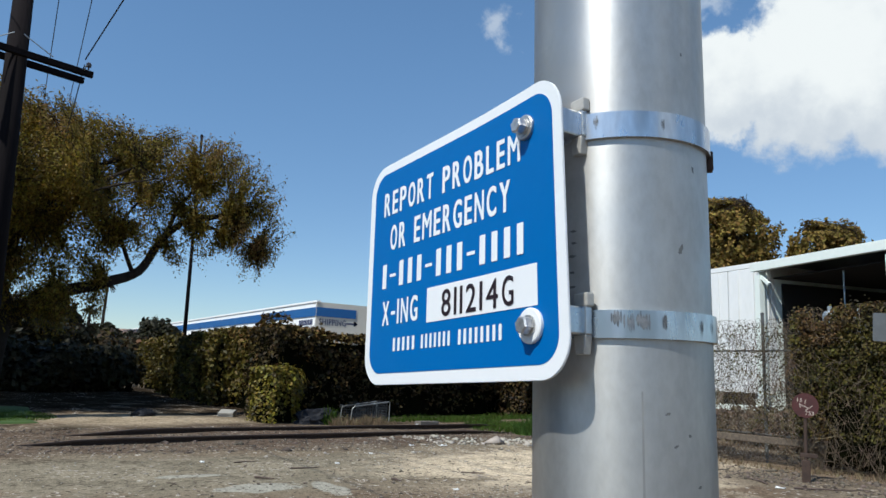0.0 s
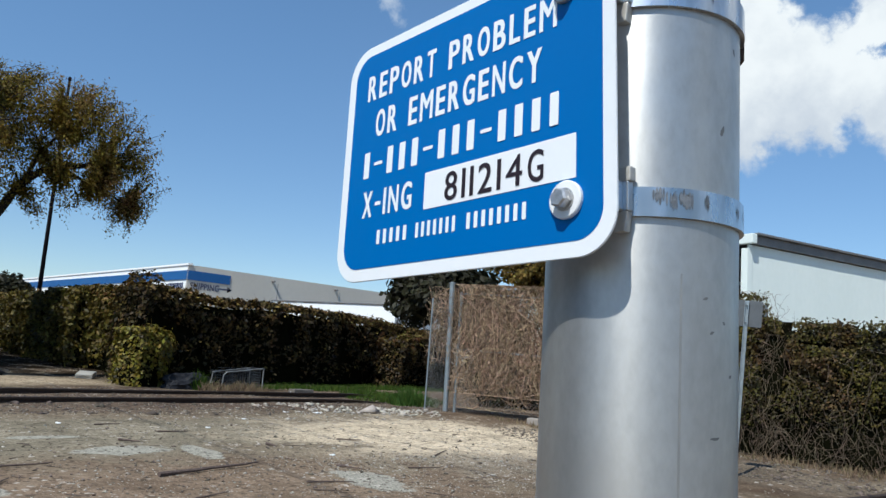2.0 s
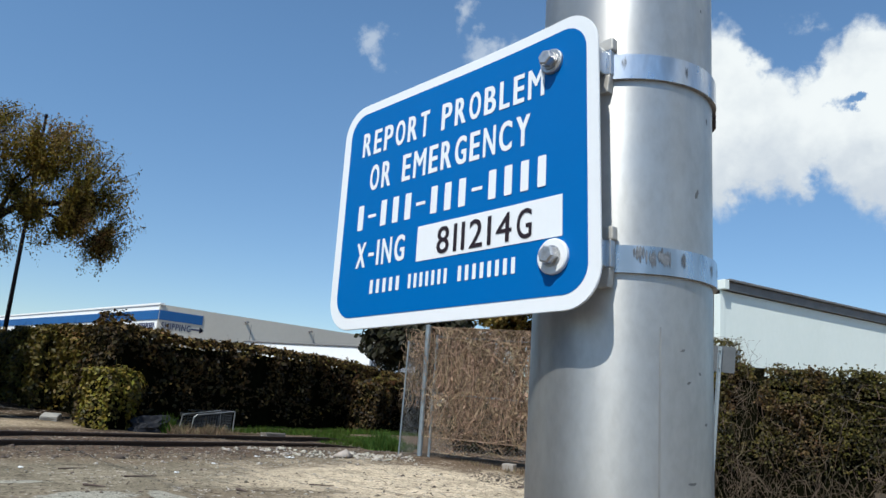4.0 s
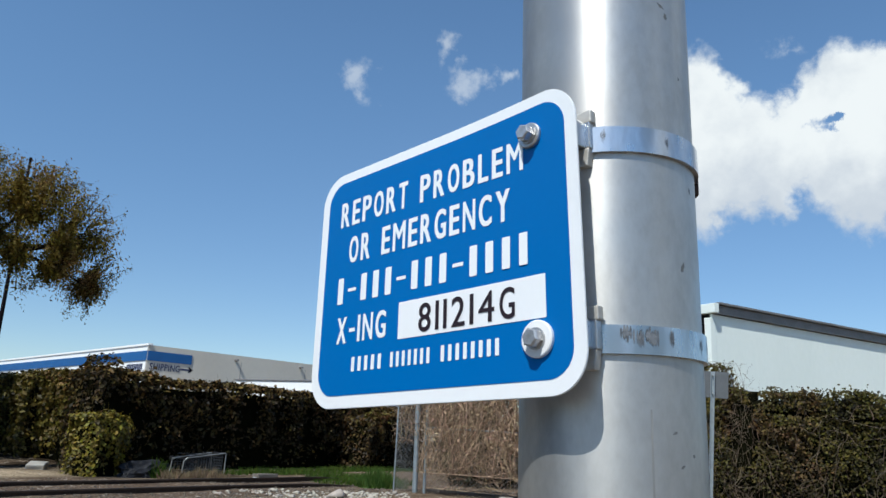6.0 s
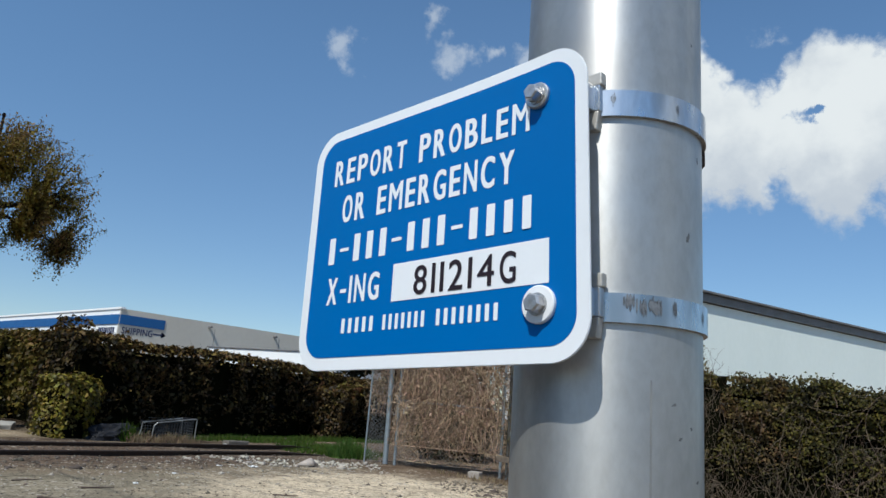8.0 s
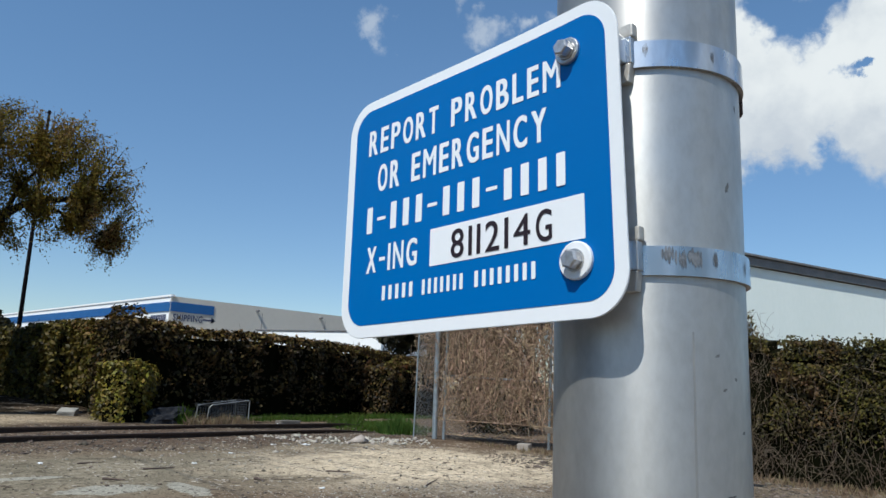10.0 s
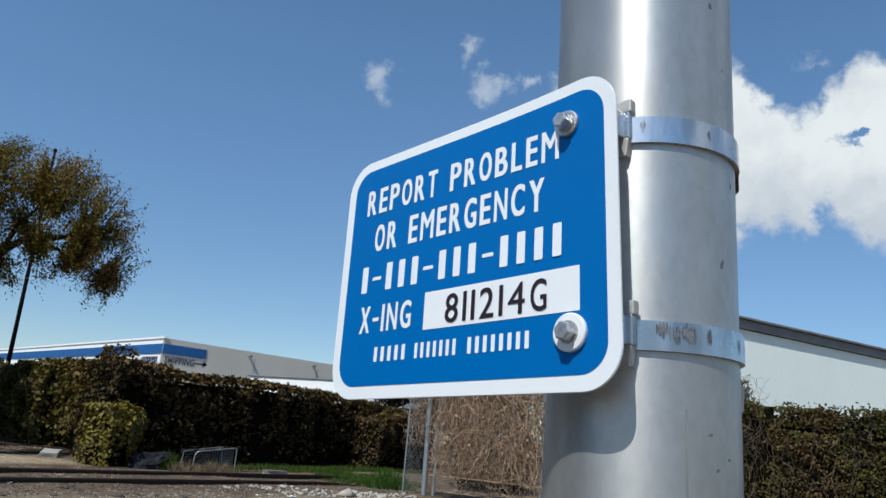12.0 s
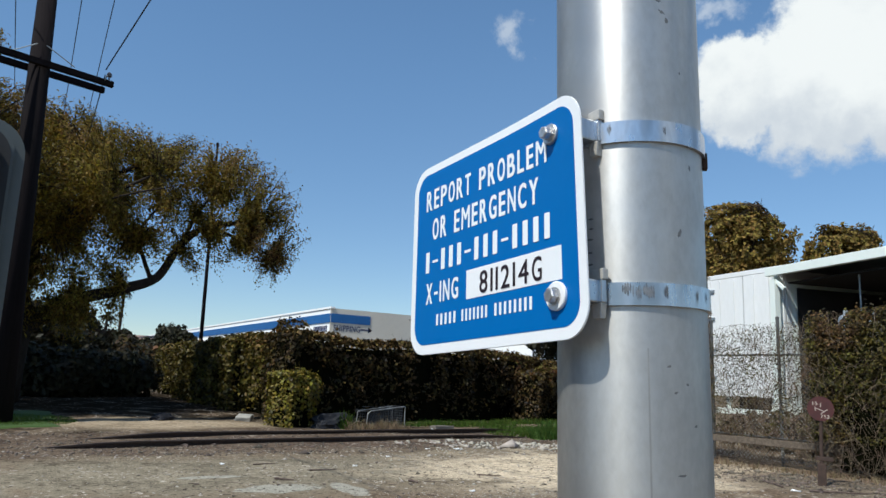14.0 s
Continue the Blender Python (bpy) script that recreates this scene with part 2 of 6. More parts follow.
M_GRASS = material("short_grass", ((0.036, 0.078, 0.008), (0.070, 0.104, 0.014)), 3.0, 0.7, 0, 0.0, 30.0, island=0.35, through=0.3, spec=0.2)
M_TUFT = material("vivid_grass", ((0.055, 0.110, 0.018), (0.085, 0.145, 0.030)), 3.0, 0.7, 0, 0.0, 30.0, island=0.35, through=0.3, spec=0.2)
M_DRY_GRASS = material("dry_weed", ((0.14, 0.10, 0.06), (0.25, 0.185, 0.115)), 5.0, 0.9, 0, 0.0, island=0.35, through=0.2, spec=0.1)
M_WHITE_WALL = material("white_painted_metal", ((0.83, 0.875, 0.82), (0.76, 0.815, 0.76)), 0.5, 0.6, 0, 0.03, 9.0, 0.6, (1, 1, 0.6), spec=0.25)
M_TRAILER = material("white_trailer_panel", ((0.84, 0.84, 0.83), (0.77, 0.77, 0.75)), 1.2, 0.45, 0, 0.0, 14.0, 0.7, (1, 1, 0.3))
M_TRIM = material("grey_eave_trim", ((0.15, 0.145, 0.145), (0.22, 0.213, 0.21)), 2.0, 0.6, 0.2, 0.1, 20.0)
# shade of unlit insides as a near-black colour
M_INSIDE_SHADE = material("inside_shade", ((0.010, 0.009, 0.009), (0.020, 0.018, 0.017)), 2.0, 0.9, 0, 0.1)
M_STUCCO_WHITE = material("white_stucco", ((0.86, 0.86, 0.85), (0.80, 0.80, 0.78)), 0.12, 0.9, 0, 0.1, 3.0, 0.6)
M_STUCCO_BEIGE = material("beige_stucco", ((0.60, 0.55, 0.47), (0.54, 0.49, 0.42)), 0.12, 0.9, 0, 0.1, 3.0, 0.6)
M_BLUE_STRIPE = material("blue_stripe_paint", ((0.006, 0.095, 0.29), (0.005, 0.080, 0.25)), 0.3, 0.6, 0, 0.02)
M_NAVY = plain("navy_paint", (0.02, 0.03, 0.09), 0.6)
M_RED = material("faded_red_disc", ((0.072, 0.015, 0.013), (0.045, 0.011, 0.010)), 9.0, 0.6, 0, 0.05)
M_RUST = material("rusted_steel", ((0.042, 0.026, 0.020), (0.075, 0.046, 0.034)), 12.0, 0.85, 0.2, 0.3)
M_STAND_IN = material("stand_in_paint", ((0.085, 0.094, 0.090), (0.068, 0.075, 0.072)), 4.0, 0.4, 0, 0.05, 40.0)
M_RUBBER = plain("black_rubber_seal", (0.015, 0.015, 0.016), 0.7)
M_CONCRETE = material("cast_concrete", ((0.27, 0.255, 0.225), (0.34, 0.32, 0.285)), 2.0, 0.9, 0, 0.3, 40.0)
M_TYRE = plain("tyre_rubber", (0.022, 0.022, 0.024), 0.85)
M_ROOF_TILE = material("far_roof", ((0.20, 0.13, 0.10), (0.27, 0.18, 0.14)), 0.5, 0.9, 0, 0.2)


def ground_material():
    m = bpy.data.materials.new("dirt_and_gravel")
    m.use_nodes = True
    n = Nodes(m.node_tree)
    place = n.add("ShaderNodeTexCoord").outputs["Object"]
    broad, mid = n.noise(place, 0.22, 5.0, 0.6, 0.4), n.noise(place, 1.3, 6.0, 0.65, 0.3)
    grit, grain = n.noise(place, 9.0, 6.0, 0.7), n.noise(place, 46.0, 5.0, 0.7)
    dirt = n.mix(n.remap(mid, 0.36, 0.64), rgb(0.080, 0.057, 0.041), rgb(0.142, 0.108, 0.078))
    worn = n.mix(n.remap(broad, 0.42, 0.60), dirt, rgb(0.170, 0.143, 0.106))
    worn = n.mix(n.math("MULTIPLY", n.remap(grit, 0.58, 0.70), 0.35), worn, rgb(0.065, 0.053, 0.044))
    # trampled hardpan, sandy aprons, the bank and painted tree shade, with frayed edges
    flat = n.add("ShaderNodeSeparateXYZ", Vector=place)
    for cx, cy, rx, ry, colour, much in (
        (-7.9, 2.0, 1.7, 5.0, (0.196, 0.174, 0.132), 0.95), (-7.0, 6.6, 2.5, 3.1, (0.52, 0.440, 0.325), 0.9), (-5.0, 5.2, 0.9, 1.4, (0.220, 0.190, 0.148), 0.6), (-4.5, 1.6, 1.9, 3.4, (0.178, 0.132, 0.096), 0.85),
        # the wide near-black ellipse paints in the shade under the big tree
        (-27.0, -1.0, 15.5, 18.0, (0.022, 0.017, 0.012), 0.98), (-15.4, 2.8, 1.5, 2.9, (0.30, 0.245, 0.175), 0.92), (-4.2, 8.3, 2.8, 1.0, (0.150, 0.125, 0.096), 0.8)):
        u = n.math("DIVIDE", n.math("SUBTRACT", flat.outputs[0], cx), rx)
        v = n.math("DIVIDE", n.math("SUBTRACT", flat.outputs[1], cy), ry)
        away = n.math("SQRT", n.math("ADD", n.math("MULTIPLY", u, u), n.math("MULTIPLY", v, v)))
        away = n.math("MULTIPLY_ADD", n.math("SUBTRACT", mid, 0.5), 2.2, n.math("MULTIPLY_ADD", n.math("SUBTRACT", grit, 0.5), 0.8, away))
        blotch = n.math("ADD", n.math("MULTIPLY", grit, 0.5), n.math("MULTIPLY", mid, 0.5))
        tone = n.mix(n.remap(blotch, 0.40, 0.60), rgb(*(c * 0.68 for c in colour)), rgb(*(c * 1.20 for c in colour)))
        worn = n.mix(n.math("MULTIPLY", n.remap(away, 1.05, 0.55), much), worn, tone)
    # worn scraps of old paving
    for cx, cy, rx, ry in ((-6.65, 2.12, 0.26, 0.46), (-6.4, 2.74, 0.44, 0.14), (-7.62, 1.70, 0.13, 0.38), (-5.1, 0.75, 0.16, 0.12), (-4.7, 3.5, 0.5, 0.26)):
        u = n.math("DIVIDE", n.math("SUBTRACT", flat.outputs[0], cx), rx)
        v = n.math("DIVIDE", n.math("SUBTRACT", flat.outputs[1], cy), ry)
        away = n.math("SQRT", n.math("ADD", n.math("MULTIPLY", u, u), n.math("MULTIPLY", v, v)))
        away = n.math("MULTIPLY_ADD", n.math("SUBTRACT", n.noise(place, 4.0, 6.0, 0.65), 0.5), 1.6, away)
        worn = n.mix(n.math("MULTIPLY", n.remap(away, 1.0, 0.8), 0.85), worn, n.mix(grit, rgb(0.235, 0.232, 0.200), rgb(0.32, 0.315, 0.275)))
    # dark oily ballast along the tracks
    along = n.add("ShaderNodeSeparateXYZ", Vector=place)
    over = n.math("ADD", along.outputs[0], n.math("MULTIPLY", along.outputs[1], 0.085))
    edge = n.math("MULTIPLY_ADD", n.math("SUBTRACT", mid, 0.5), 2.6, over)
    band = n.math("MULTIPLY", n.remap(edge, -14.2, -12.6), n.remap(edge, -9.0, -10.2))
    worn = n.mix(n.math("MULTIPLY", band, 0.75), worn, n.mix(n.remap(grit, 0.4, 0.6), rgb(0.060, 0.043, 0.034), rgb(0.120, 0.090, 0.070)))
    cells = n.add("ShaderNodeTexVoronoi", Vector=place, Scale=26.0).outputs["Color"]
    speck = n.add("ShaderNodeSeparateColor", Color=cells).outputs[0]
    worn = n.mix(n.math("MULTIPLY", n.remap(speck, 0.92, 0.97), n.remap(mid, 0.45, 0.62)), worn, rgb(0.40, 0.37, 0.33))
    worn = n.mix(n.math("MULTIPLY", n.remap(speck, 0.10, 0.06), 0.6), worn, rgb(0.050, 0.040, 0.034))
    worn = n.add("ShaderNodeHueSaturation", Value=n.remap(grain, 0.3, 0.75, 0.74, 1.65), Color=worn).outputs[0]
    warm = n.add("ShaderNodeMix", {"data_type": "RGBA", "blend_type": "MULTIPLY"})
    n.put(warm.inputs[0], 1.0)
    n.put(warm.inputs[6], worn)
    n.put(warm.inputs[7], rgb(1.02, 0.98, 0.93))
    worn = warm.outputs[2]
    height = n.math("ADD", n.math("MULTIPLY", grit, 0.6), n.math("MULTIPLY", grain, 0.4))
    shader = n.add("ShaderNodeBsdfPrincipled", Base_Color=worn, Roughness=0.95)
    shader.inputs["Specular IOR Level"].default_value = 0.0
    n.put(shader.inputs["Normal"], n.add("ShaderNodeBump", Strength=0.5, Distance=0.03, Height=height).outputs[0])
    n.add("ShaderNodeOutputMaterial", Surface=shader.outputs[0])
    return m


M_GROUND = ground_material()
M_TURF = material("mown_turf", ((0.026, 0.062, 0.006), (0.048, 0.086, 0.010)), 4.0, 0.95, 0, 0.5, 40.0)
M_SEAM = material("weld_seam_metal", ((0.36, 0.35, 0.335), (0.44, 0.425, 0.40)), 30.0, 0.6, 0.8, 0.0)


# ---- building helpers ----
def mesh_object(name, verts, faces, mat, parent=None, label="", smooth=False):
    me = bpy.data.meshes.new(name)
    me.from_pydata([tuple(v) for v in verts], [], [tuple(f) for f in faces])
    me.update()
    if mat:
        me.materials.append(mat)
    if smooth:
        me.polygons.foreach_set("use_smooth", [True] * len(me.polygons))
    ob = new(name, me)
    ob.parent = parent
    if label:
        tagged(ob, label)
    return ob


def part(name, bm, mat, parent=None, label="", smooth=False):
    """Link a bmesh as one mesh object, under a thing or a part where one is given."""
    me = bpy.data.meshes.new(name)
    bm.to_mesh(me)
    bm.free()
    me.materials.append(mat)
    if smooth:
        me.polygons.foreach_set("use_smooth", [True] * len(me.polygons))
    ob = new(name, me)
    ob.parent = parent
    if label:
        tagged(ob, label)
    return ob


def thing(name, label, category, m=None, group="", kind=""):
    ob = new(name)
    ob.empty_display_size = 0.1
    ob.matrix_basis = m or Matrix()
    return tagged(ob, label, category, group, kind)


def box_bm(size, centre=(0, 0, 0), bevel=0.0, turn=None, bm=None):
    bm = bm or bmesh.new()
    made = bmesh.ops.create_cube(bm, size=1.0)["verts"]
    bmesh.ops.scale(bm, vec=size, verts=made)
    if bevel:
        edges = list({e for v in made for e in v.link_edges})
        made = [v for v in bmesh.ops.bevel(bm, geom=edges, offset=bevel, segments=2, affect="EDGES", profile=0.6)["verts"]] + [v for v in made if v.is_valid]
        made = list(set(made))
    if turn is not None:
        bmesh.ops.transform(bm, matrix=turn, verts=made)
    bmesh.ops.translate(bm, vec=centre, verts=made)
    return bm


def tube_bm(points, radii, sides=8, bm=None, cap=True):
    """A tapered tube along points."""
    bm = bm or bmesh.new()
    points = [Vector(p) for p in points]
    rings, side = [], None
    for i, p in enumerate(points):
        ahead = (points[min(i + 1, len(points) - 1)] - points[max(i - 1, 0)]).normalized()
        if side is None:
            side = ahead.orthogonal().normalized()
        side = (side - ahead * side.dot(ahead)).normalized()
        up = ahead.cross(side)
        r = float(radii[i] if hasattr(radii, "__len__") else radii)
        rings.append([bm.verts.new(p + r * (math.cos(a) * side + math.sin(a) * up)) for a in np.linspace(0, 2 * math.pi, sides, endpoint=False)])
    for a, b in zip(rings, rings[1:]):
        for k in range(sides):
            bm.faces.new((a[k], a[(k + 1) % sides], b[(k + 1) % sides], b[k]))
    if cap:
        bm.faces.new(list(reversed(rings[0])))
        bm.faces.new(rings[-1])
    return bm


def rounded_plate(width, height, radius, thick, centre=(0, 0), y=0.0, bevel=0.0, segments=10):
    """An upright plate with rounded corners in the x-z plane; its front faces -y at y."""
    bm = bmesh.new()
    ring = []
    for cx, cz, start in ((1, 1, 0), (-1, 1, 90), (-1, -1, 180), (1, -1, 270)):
        for k in range(segments + 1):
            a = radians(start + 90 * k / segments)
            ring.append(bm.verts.new((centre[0] + cx * (width / 2 - radius) + radius * math.cos(a), y, centre[1] + cz * (height / 2 - radius) + radius * math.sin(a))))
    face = bm.faces.new(ring)
    back = bmesh.ops.extrude_face_region(bm, geom=[face])["geom"]
    bmesh.ops.translate(bm, vec=(0, thick, 0), verts=[v for v in back if isinstance(v, bmesh.types.BMVert)])
    bmesh.ops.recalc_face_normals(bm, faces=bm.faces)
    if bevel:
        bmesh.ops.bevel(bm, geom=[e for e in bm.edges if abs(e.verts[0].co.y - e.verts[1].co.y) < 1e-6], offset=bevel, segments=2, affect="EDGES")
    return bm


LETTER_WIDTH = {"E": 0.84, "L": 0.82, "T": 0.86, "P": 0.95, "R": 0.98, "B": 0.98, "M": 1.20, "Y": 1.08, "I": 0.26, "-": 0.60, "1": 0.27, "4": 1.10, "X": 1.04}


def letter_row(name, text, mat, parent, left, right, low, high, y, bold, gap=0.27, widen=0.0006, depth=0.0002):
    """A line of road-sign capitals of the built-in lettering, each letter narrowed to the even widths of a road sign."""
    verts, faces = [], []
    units = [0.62 if c == " " else LETTER_WIDTH.get(c, 1.0) for c in text]
    step = (right - left) / (sum(units) + gap * (len(text) - 1))
    x = left
    for char, unit in zip(text, units):
        if char != " ":
            curve = bpy.data.curves.new(name, "FONT")
            curve.body, curve.offset, curve.resolution_u = char, 0.0 if char in "MN4" else bold, 5
            tmp = bpy.data.objects.new(name, curve)
            me = bpy.data.meshes.new_from_object(tmp)
            bpy.data.objects.remove(tmp)
            co = np.array([v.co for v in me.vertices])
            lo = co.min(0)
            span = np.maximum(co.max(0) - lo, 1e-9)
            z0, z1 = (low + 0.40 * (high - low), low + 0.54 * (high - low)) if char == "-" else (low, high)
            shifts = (0.0,) if char in "I-1" else (-widen, 0.0, widen)
            room = abs(shifts[0])
            for k, shift in enumerate(shifts):
                start = len(verts)
                for c in co:
                    u = (c - lo) / span
                    at_x, at_z = x + room + u[0] * (unit * step - 2 * room) + shift, z0 + u[1] * (z1 - z0)
                    out = corner_bend(at_x, at_z)
                    verts.append((at_x - 0.6 * out, y - depth - 0.00004 * k + out, at_z + 0.6 * out))
                faces += [[start + i for i in f.vertices] for f in me.polygons]
            bpy.data.meshes.remove(me)
        x += (unit + gap) * step
    return mesh_object(name, verts, faces, mat, parent)


def lettering(name, text, mat, parent, left, right, low, high, y, bold=0.0, depth=0.0002, turn=None):
    """Built-in lettering stretched to the given box of its parent's x-z plane."""
    curve = bpy.data.curves.new(name, "FONT")
    curve.body, curve.extrude, curve.offset = text, 0.001, bold
    curve.resolution_u, curve.space_character = 4, 1.12
    tmp = bpy.data.objects.new(name, curve)
    me = bpy.data.meshes.new_from_object(tmp)
    bpy.data.objects.remove(tmp)
    co = np.array([v.co for v in me.vertices])
    lo, hi = co.min(0), co.max(0)
    span = np.maximum(hi - lo, 1e-9)
    for v, c in zip(me.vertices, co):
        u = (c - lo) / span
        v.co = (left + u[0] * (right - left), y - depth * u[2], low + u[1] * (high - low))
    me.materials.clear()
    me.materials.append(mat)
    ob = new(name, me)
    ob.parent = parent
    if turn is not None:
        ob.matrix_basis = turn
    return ob


def leaves(count, place, size, rng, long=1.7, droop=0.0, face=None, lean=0.6, lift=0.25):
    """Arrays of folded leaves: place(n) gives n points and outward ways. Returns verts and faces."""
    p, out = place(count)
    n = len(p)
    tilt = rng.normal(size=(n, 3)) * lean + out
    tilt[:, 2] += lift
    tilt /= np.linalg.norm(tilt, axis=1)[:, None] + 1e-9
    spin = rng.normal(size=(n, 3))
    spin[:, 2] -= droop
    a = np.cross(tilt, spin)
    a /= np.linalg.norm(a, axis=1)[:, None] + 1e-9
    b = np.cross(tilt, a)
    s = (size * rng.uniform(0.6, 1.35, n))[:, None]
    a, b = a * s * 0.5, b * s * 0.5 * long
    fold = tilt * s * 0.14
    verts = np.stack([p - b, p + a + fold, p + b, p - a + fold], 1).reshape(-1, 3)
    base = np.arange(n)[:, None] * 4
    faces = np.concatenate([base + (0, 1, 2), base + (0, 2, 3)], 1).reshape(-1, 3)
    return verts, faces


def leaf_mesh(name, verts, faces, mat, parent=None, label="", kind="stuff"):
    me = bpy.data.meshes.new(name)
    me.vertices.add(len(verts))
    me.vertices.foreach_set("co", np.asarray(verts, np.float32).ravel())
    me.loops.add(len(faces) * 3)
    me.loops.foreach_set("vertex_index", np.asarray(faces, np.int32).ravel())
    me.polygons.add(len(faces))
    me.polygons.foreach_set("loop_start", np.arange(len(faces), dtype=np.int32) * 3)
    me.update(calc_edges=True)
    me.materials.append(mat)
    ob = new(name, me)
    ob.parent = parent
    return tagged(ob, label, kind=kind)


def strands(paths, radius, sides=3):
    """Thin tubes along many paths (n, k, 3). Returns verts and triangle faces."""
    paths = np.asarray(paths, float)
    n, k, _ = paths.shape
    ahead = np.gradient(paths, axis=1)
    ahead /= np.linalg.norm(ahead, axis=2, keepdims=True) + 1e-9
    side = np.cross(ahead, (0.31, 0.52, 0.8))
    side /= np.linalg.norm(side, axis=2, keepdims=True) + 1e-9
    up = np.cross(ahead, side)
    r = np.broadcast_to(np.asarray(radius, float).reshape(-1, 1, 1) if np.ndim(radius) else radius, (n, 1, 1))
    taper = np.linspace(1, 0.45, k)[None, :, None]
    rings = [paths + r * taper * (math.cos(t) * side + math.sin(t) * up) for t in np.linspace(0, 2 * math.pi, sides, endpoint=False)]
    verts = np.stack(rings, 2).reshape(-1, 3)
    i = (np.arange(n)[:, None] * k + np.arange(k - 1)[None])[..., None] * sides + np.arange(sides)
    j = (np.arange(n)[:, None] * k + np.arange(k - 1)[None])[..., None] * sides + (np.arange(sides) + 1) % sides
    faces = np.concatenate([np.stack([i, j, j + sides], -1).reshape(-1, 3), np.stack([i, j + sides, i + sides], -1).reshape(-1, 3)])
    return verts, faces


def merge(*sets):
    verts, faces, start = [], [], 0
    for v, f in sets:
        verts.append(v)
        faces.append(np.asarray(f) + start)
        start += len(v)
    return np.concatenate(verts), np.concatenate(faces)


# ---- ground ----
def ground_height(x, y):
    """Gentle unevenness, and the low bank under the hedges and trees."""
    h = 0.05 * noise.noise((x * 0.35, y * 0.35, 0)) + 0.018 * noise.noise((x * 1.6, y * 1.6, 3))
    bank = min(max((-14.6 - x - 0.04 * y) / 5.0, 0), 1)
    return h * min(1, (abs(x) + abs(y)) / 3) + 0.10 * bank * bank * (3 - 2 * bank) * (1 if y < 4.6 else max(0, 1 - (y - 4.6) / 2))


def ground_sheet():
    xs = np.concatenate([[-2500, -1200, -500, -220, -120, -80], np.linspace(-60, -34, 14), np.arange(-32, 6.1, 0.3), np.linspace(8, 30, 8), [60, 120, 300, 900, 2500]])
    ys = np.concatenate([[-2500, -900, -300, -100, -50, -30], np.linspace(-20, -6, 10), np.arange(-5, 20.1, 0.3), np.linspace(22, 44, 10), [60, 90, 140, 260, 600, 1400, 2500]])
    verts = [(x, y, ground_height(x, y) if -60 < x < 30 and -30 < y < 44 else 0.0) for y in ys for x in xs]
    k = len(xs)
    faces = [(j * k + i, j * k + i + 1, (j + 1) * k + i + 1, (j + 1) * k + i) for j in range(len(ys) - 1) for i in range(k - 1)]
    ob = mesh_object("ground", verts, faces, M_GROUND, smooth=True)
    return tagged(ob, "dusty grey-brown dirt and gravel ground beside railway tracks", "ground", kind="structure")


ground_sheet()


def flat_patch(name, label, category, cx, cy, rx, ry, turn, mat, lift, seed, kind="structure"):
    """A thin worn patch with an uneven outline that follows the ground."""
    rng = np.random.default_rng(seed)
    bm = bmesh.new()
    phase = rng.uniform(0, 6.28, 5)
    rings = []
    for f in (0.0, 0.12, 0.24, 0.36, 0.48, 0.6, 0.7, 0.8, 0.9, 0.96, 1.0):
        ring = []
        for a in np.linspace(0, 2 * math.pi, 40, endpoint=False):
            wob = 1 + 0.22 * math.sin(2 * a + phase[0]) + 0.16 * math.sin(3 * a + phase[1]) + 0.10 * math.sin(7 * a + phase[2]) + 0.04 * math.sin(13 * a + phase[3])
            u, v = f * rx * wob * math.cos(a), f * ry * wob * math.sin(a)
            x, y = cx + u * math.cos(turn) - v * math.sin(turn), cy + u * math.sin(turn) + v * math.cos(turn)
            ring.append(bm.verts.new((x, y, ground_height(x, y) + (lift if f < 1 else -0.03))))
        rings.append(ring)
    for a, b in zip(rings, rings[1:]):
        for k in range(40):
            bm.faces.new((a[k], b[k], b[(k + 1) % 40], a[(k + 1) % 40]))
    bmesh.ops.remove_doubles(bm, verts=bm.verts, dist=1e-5)
    return tagged(part(name, bm, mat, smooth=True), label, category, kind=kind)




def grass_patch(name, label, spots, count, height, mat, seed):
    """Grass blades within ellipses (x, y, half x, half y)."""
    rng = np.random.default_rng(seed)
    share = np.array([s[2] * s[3] for s in spots])
    which = rng.choice(len(spots), count, p=share / share.sum())
    s = np.array(spots)[which]
    r, a = np.sqrt(rng.uniform(0, 1, count)), rng.uniform(0, 2 * math.pi, count)
    x, y = s[:, 0] + r * np.cos(a) * s[:, 2], s[:, 1] + r * np.sin(a) * s[:, 3]
    z = np.array([ground_height(u, v) for u, v in zip(x, y)])
    h = height * rng.uniform(0.4, 1.3, count) * (1.15 - 0.6 * r)
    lean = rng.normal(size=(count, 2)) * 0.35 * h[:, None]
    t = rng.uniform(0, math.pi, count)
    half = np.stack([np.cos(t), np.sin(t), 0 * t], 1) * (0.010 + 0.016 * h)[:, None]
    base = np.stack([x, y, z - 0.02], 1)
    tip = base + np.concatenate([lean, h[:, None]], 1)
    verts = np.stack([base - half, base + half, tip], 1).reshape(-1, 3)
    faces = np.arange(count * 3).reshape(-1, 3)
    return tagged(leaf_mesh(name, verts, faces, mat), label, "grass", kind="stuff")


flat_patch("lawn_soil", "green mown turf under the grass blades", "grass", -16.0, -0.9, 1.6, 2.2, 0.0, M_TURF, 0.02, 8)
flat_patch("lawn_soil", "green mown turf under the grass blades", "grass", -16.6, -4.6, 1.6, 2.2, 0.0, M_TURF, 0.024, 9)
grass_patch("grass", "low green lawn strip beyond the tracks", [(-16.0, -0.9, 1.5, 2.1), (-16.6, -4.0, 1.6, 2.4)], 26000, 0.10, M_GRASS, 11)
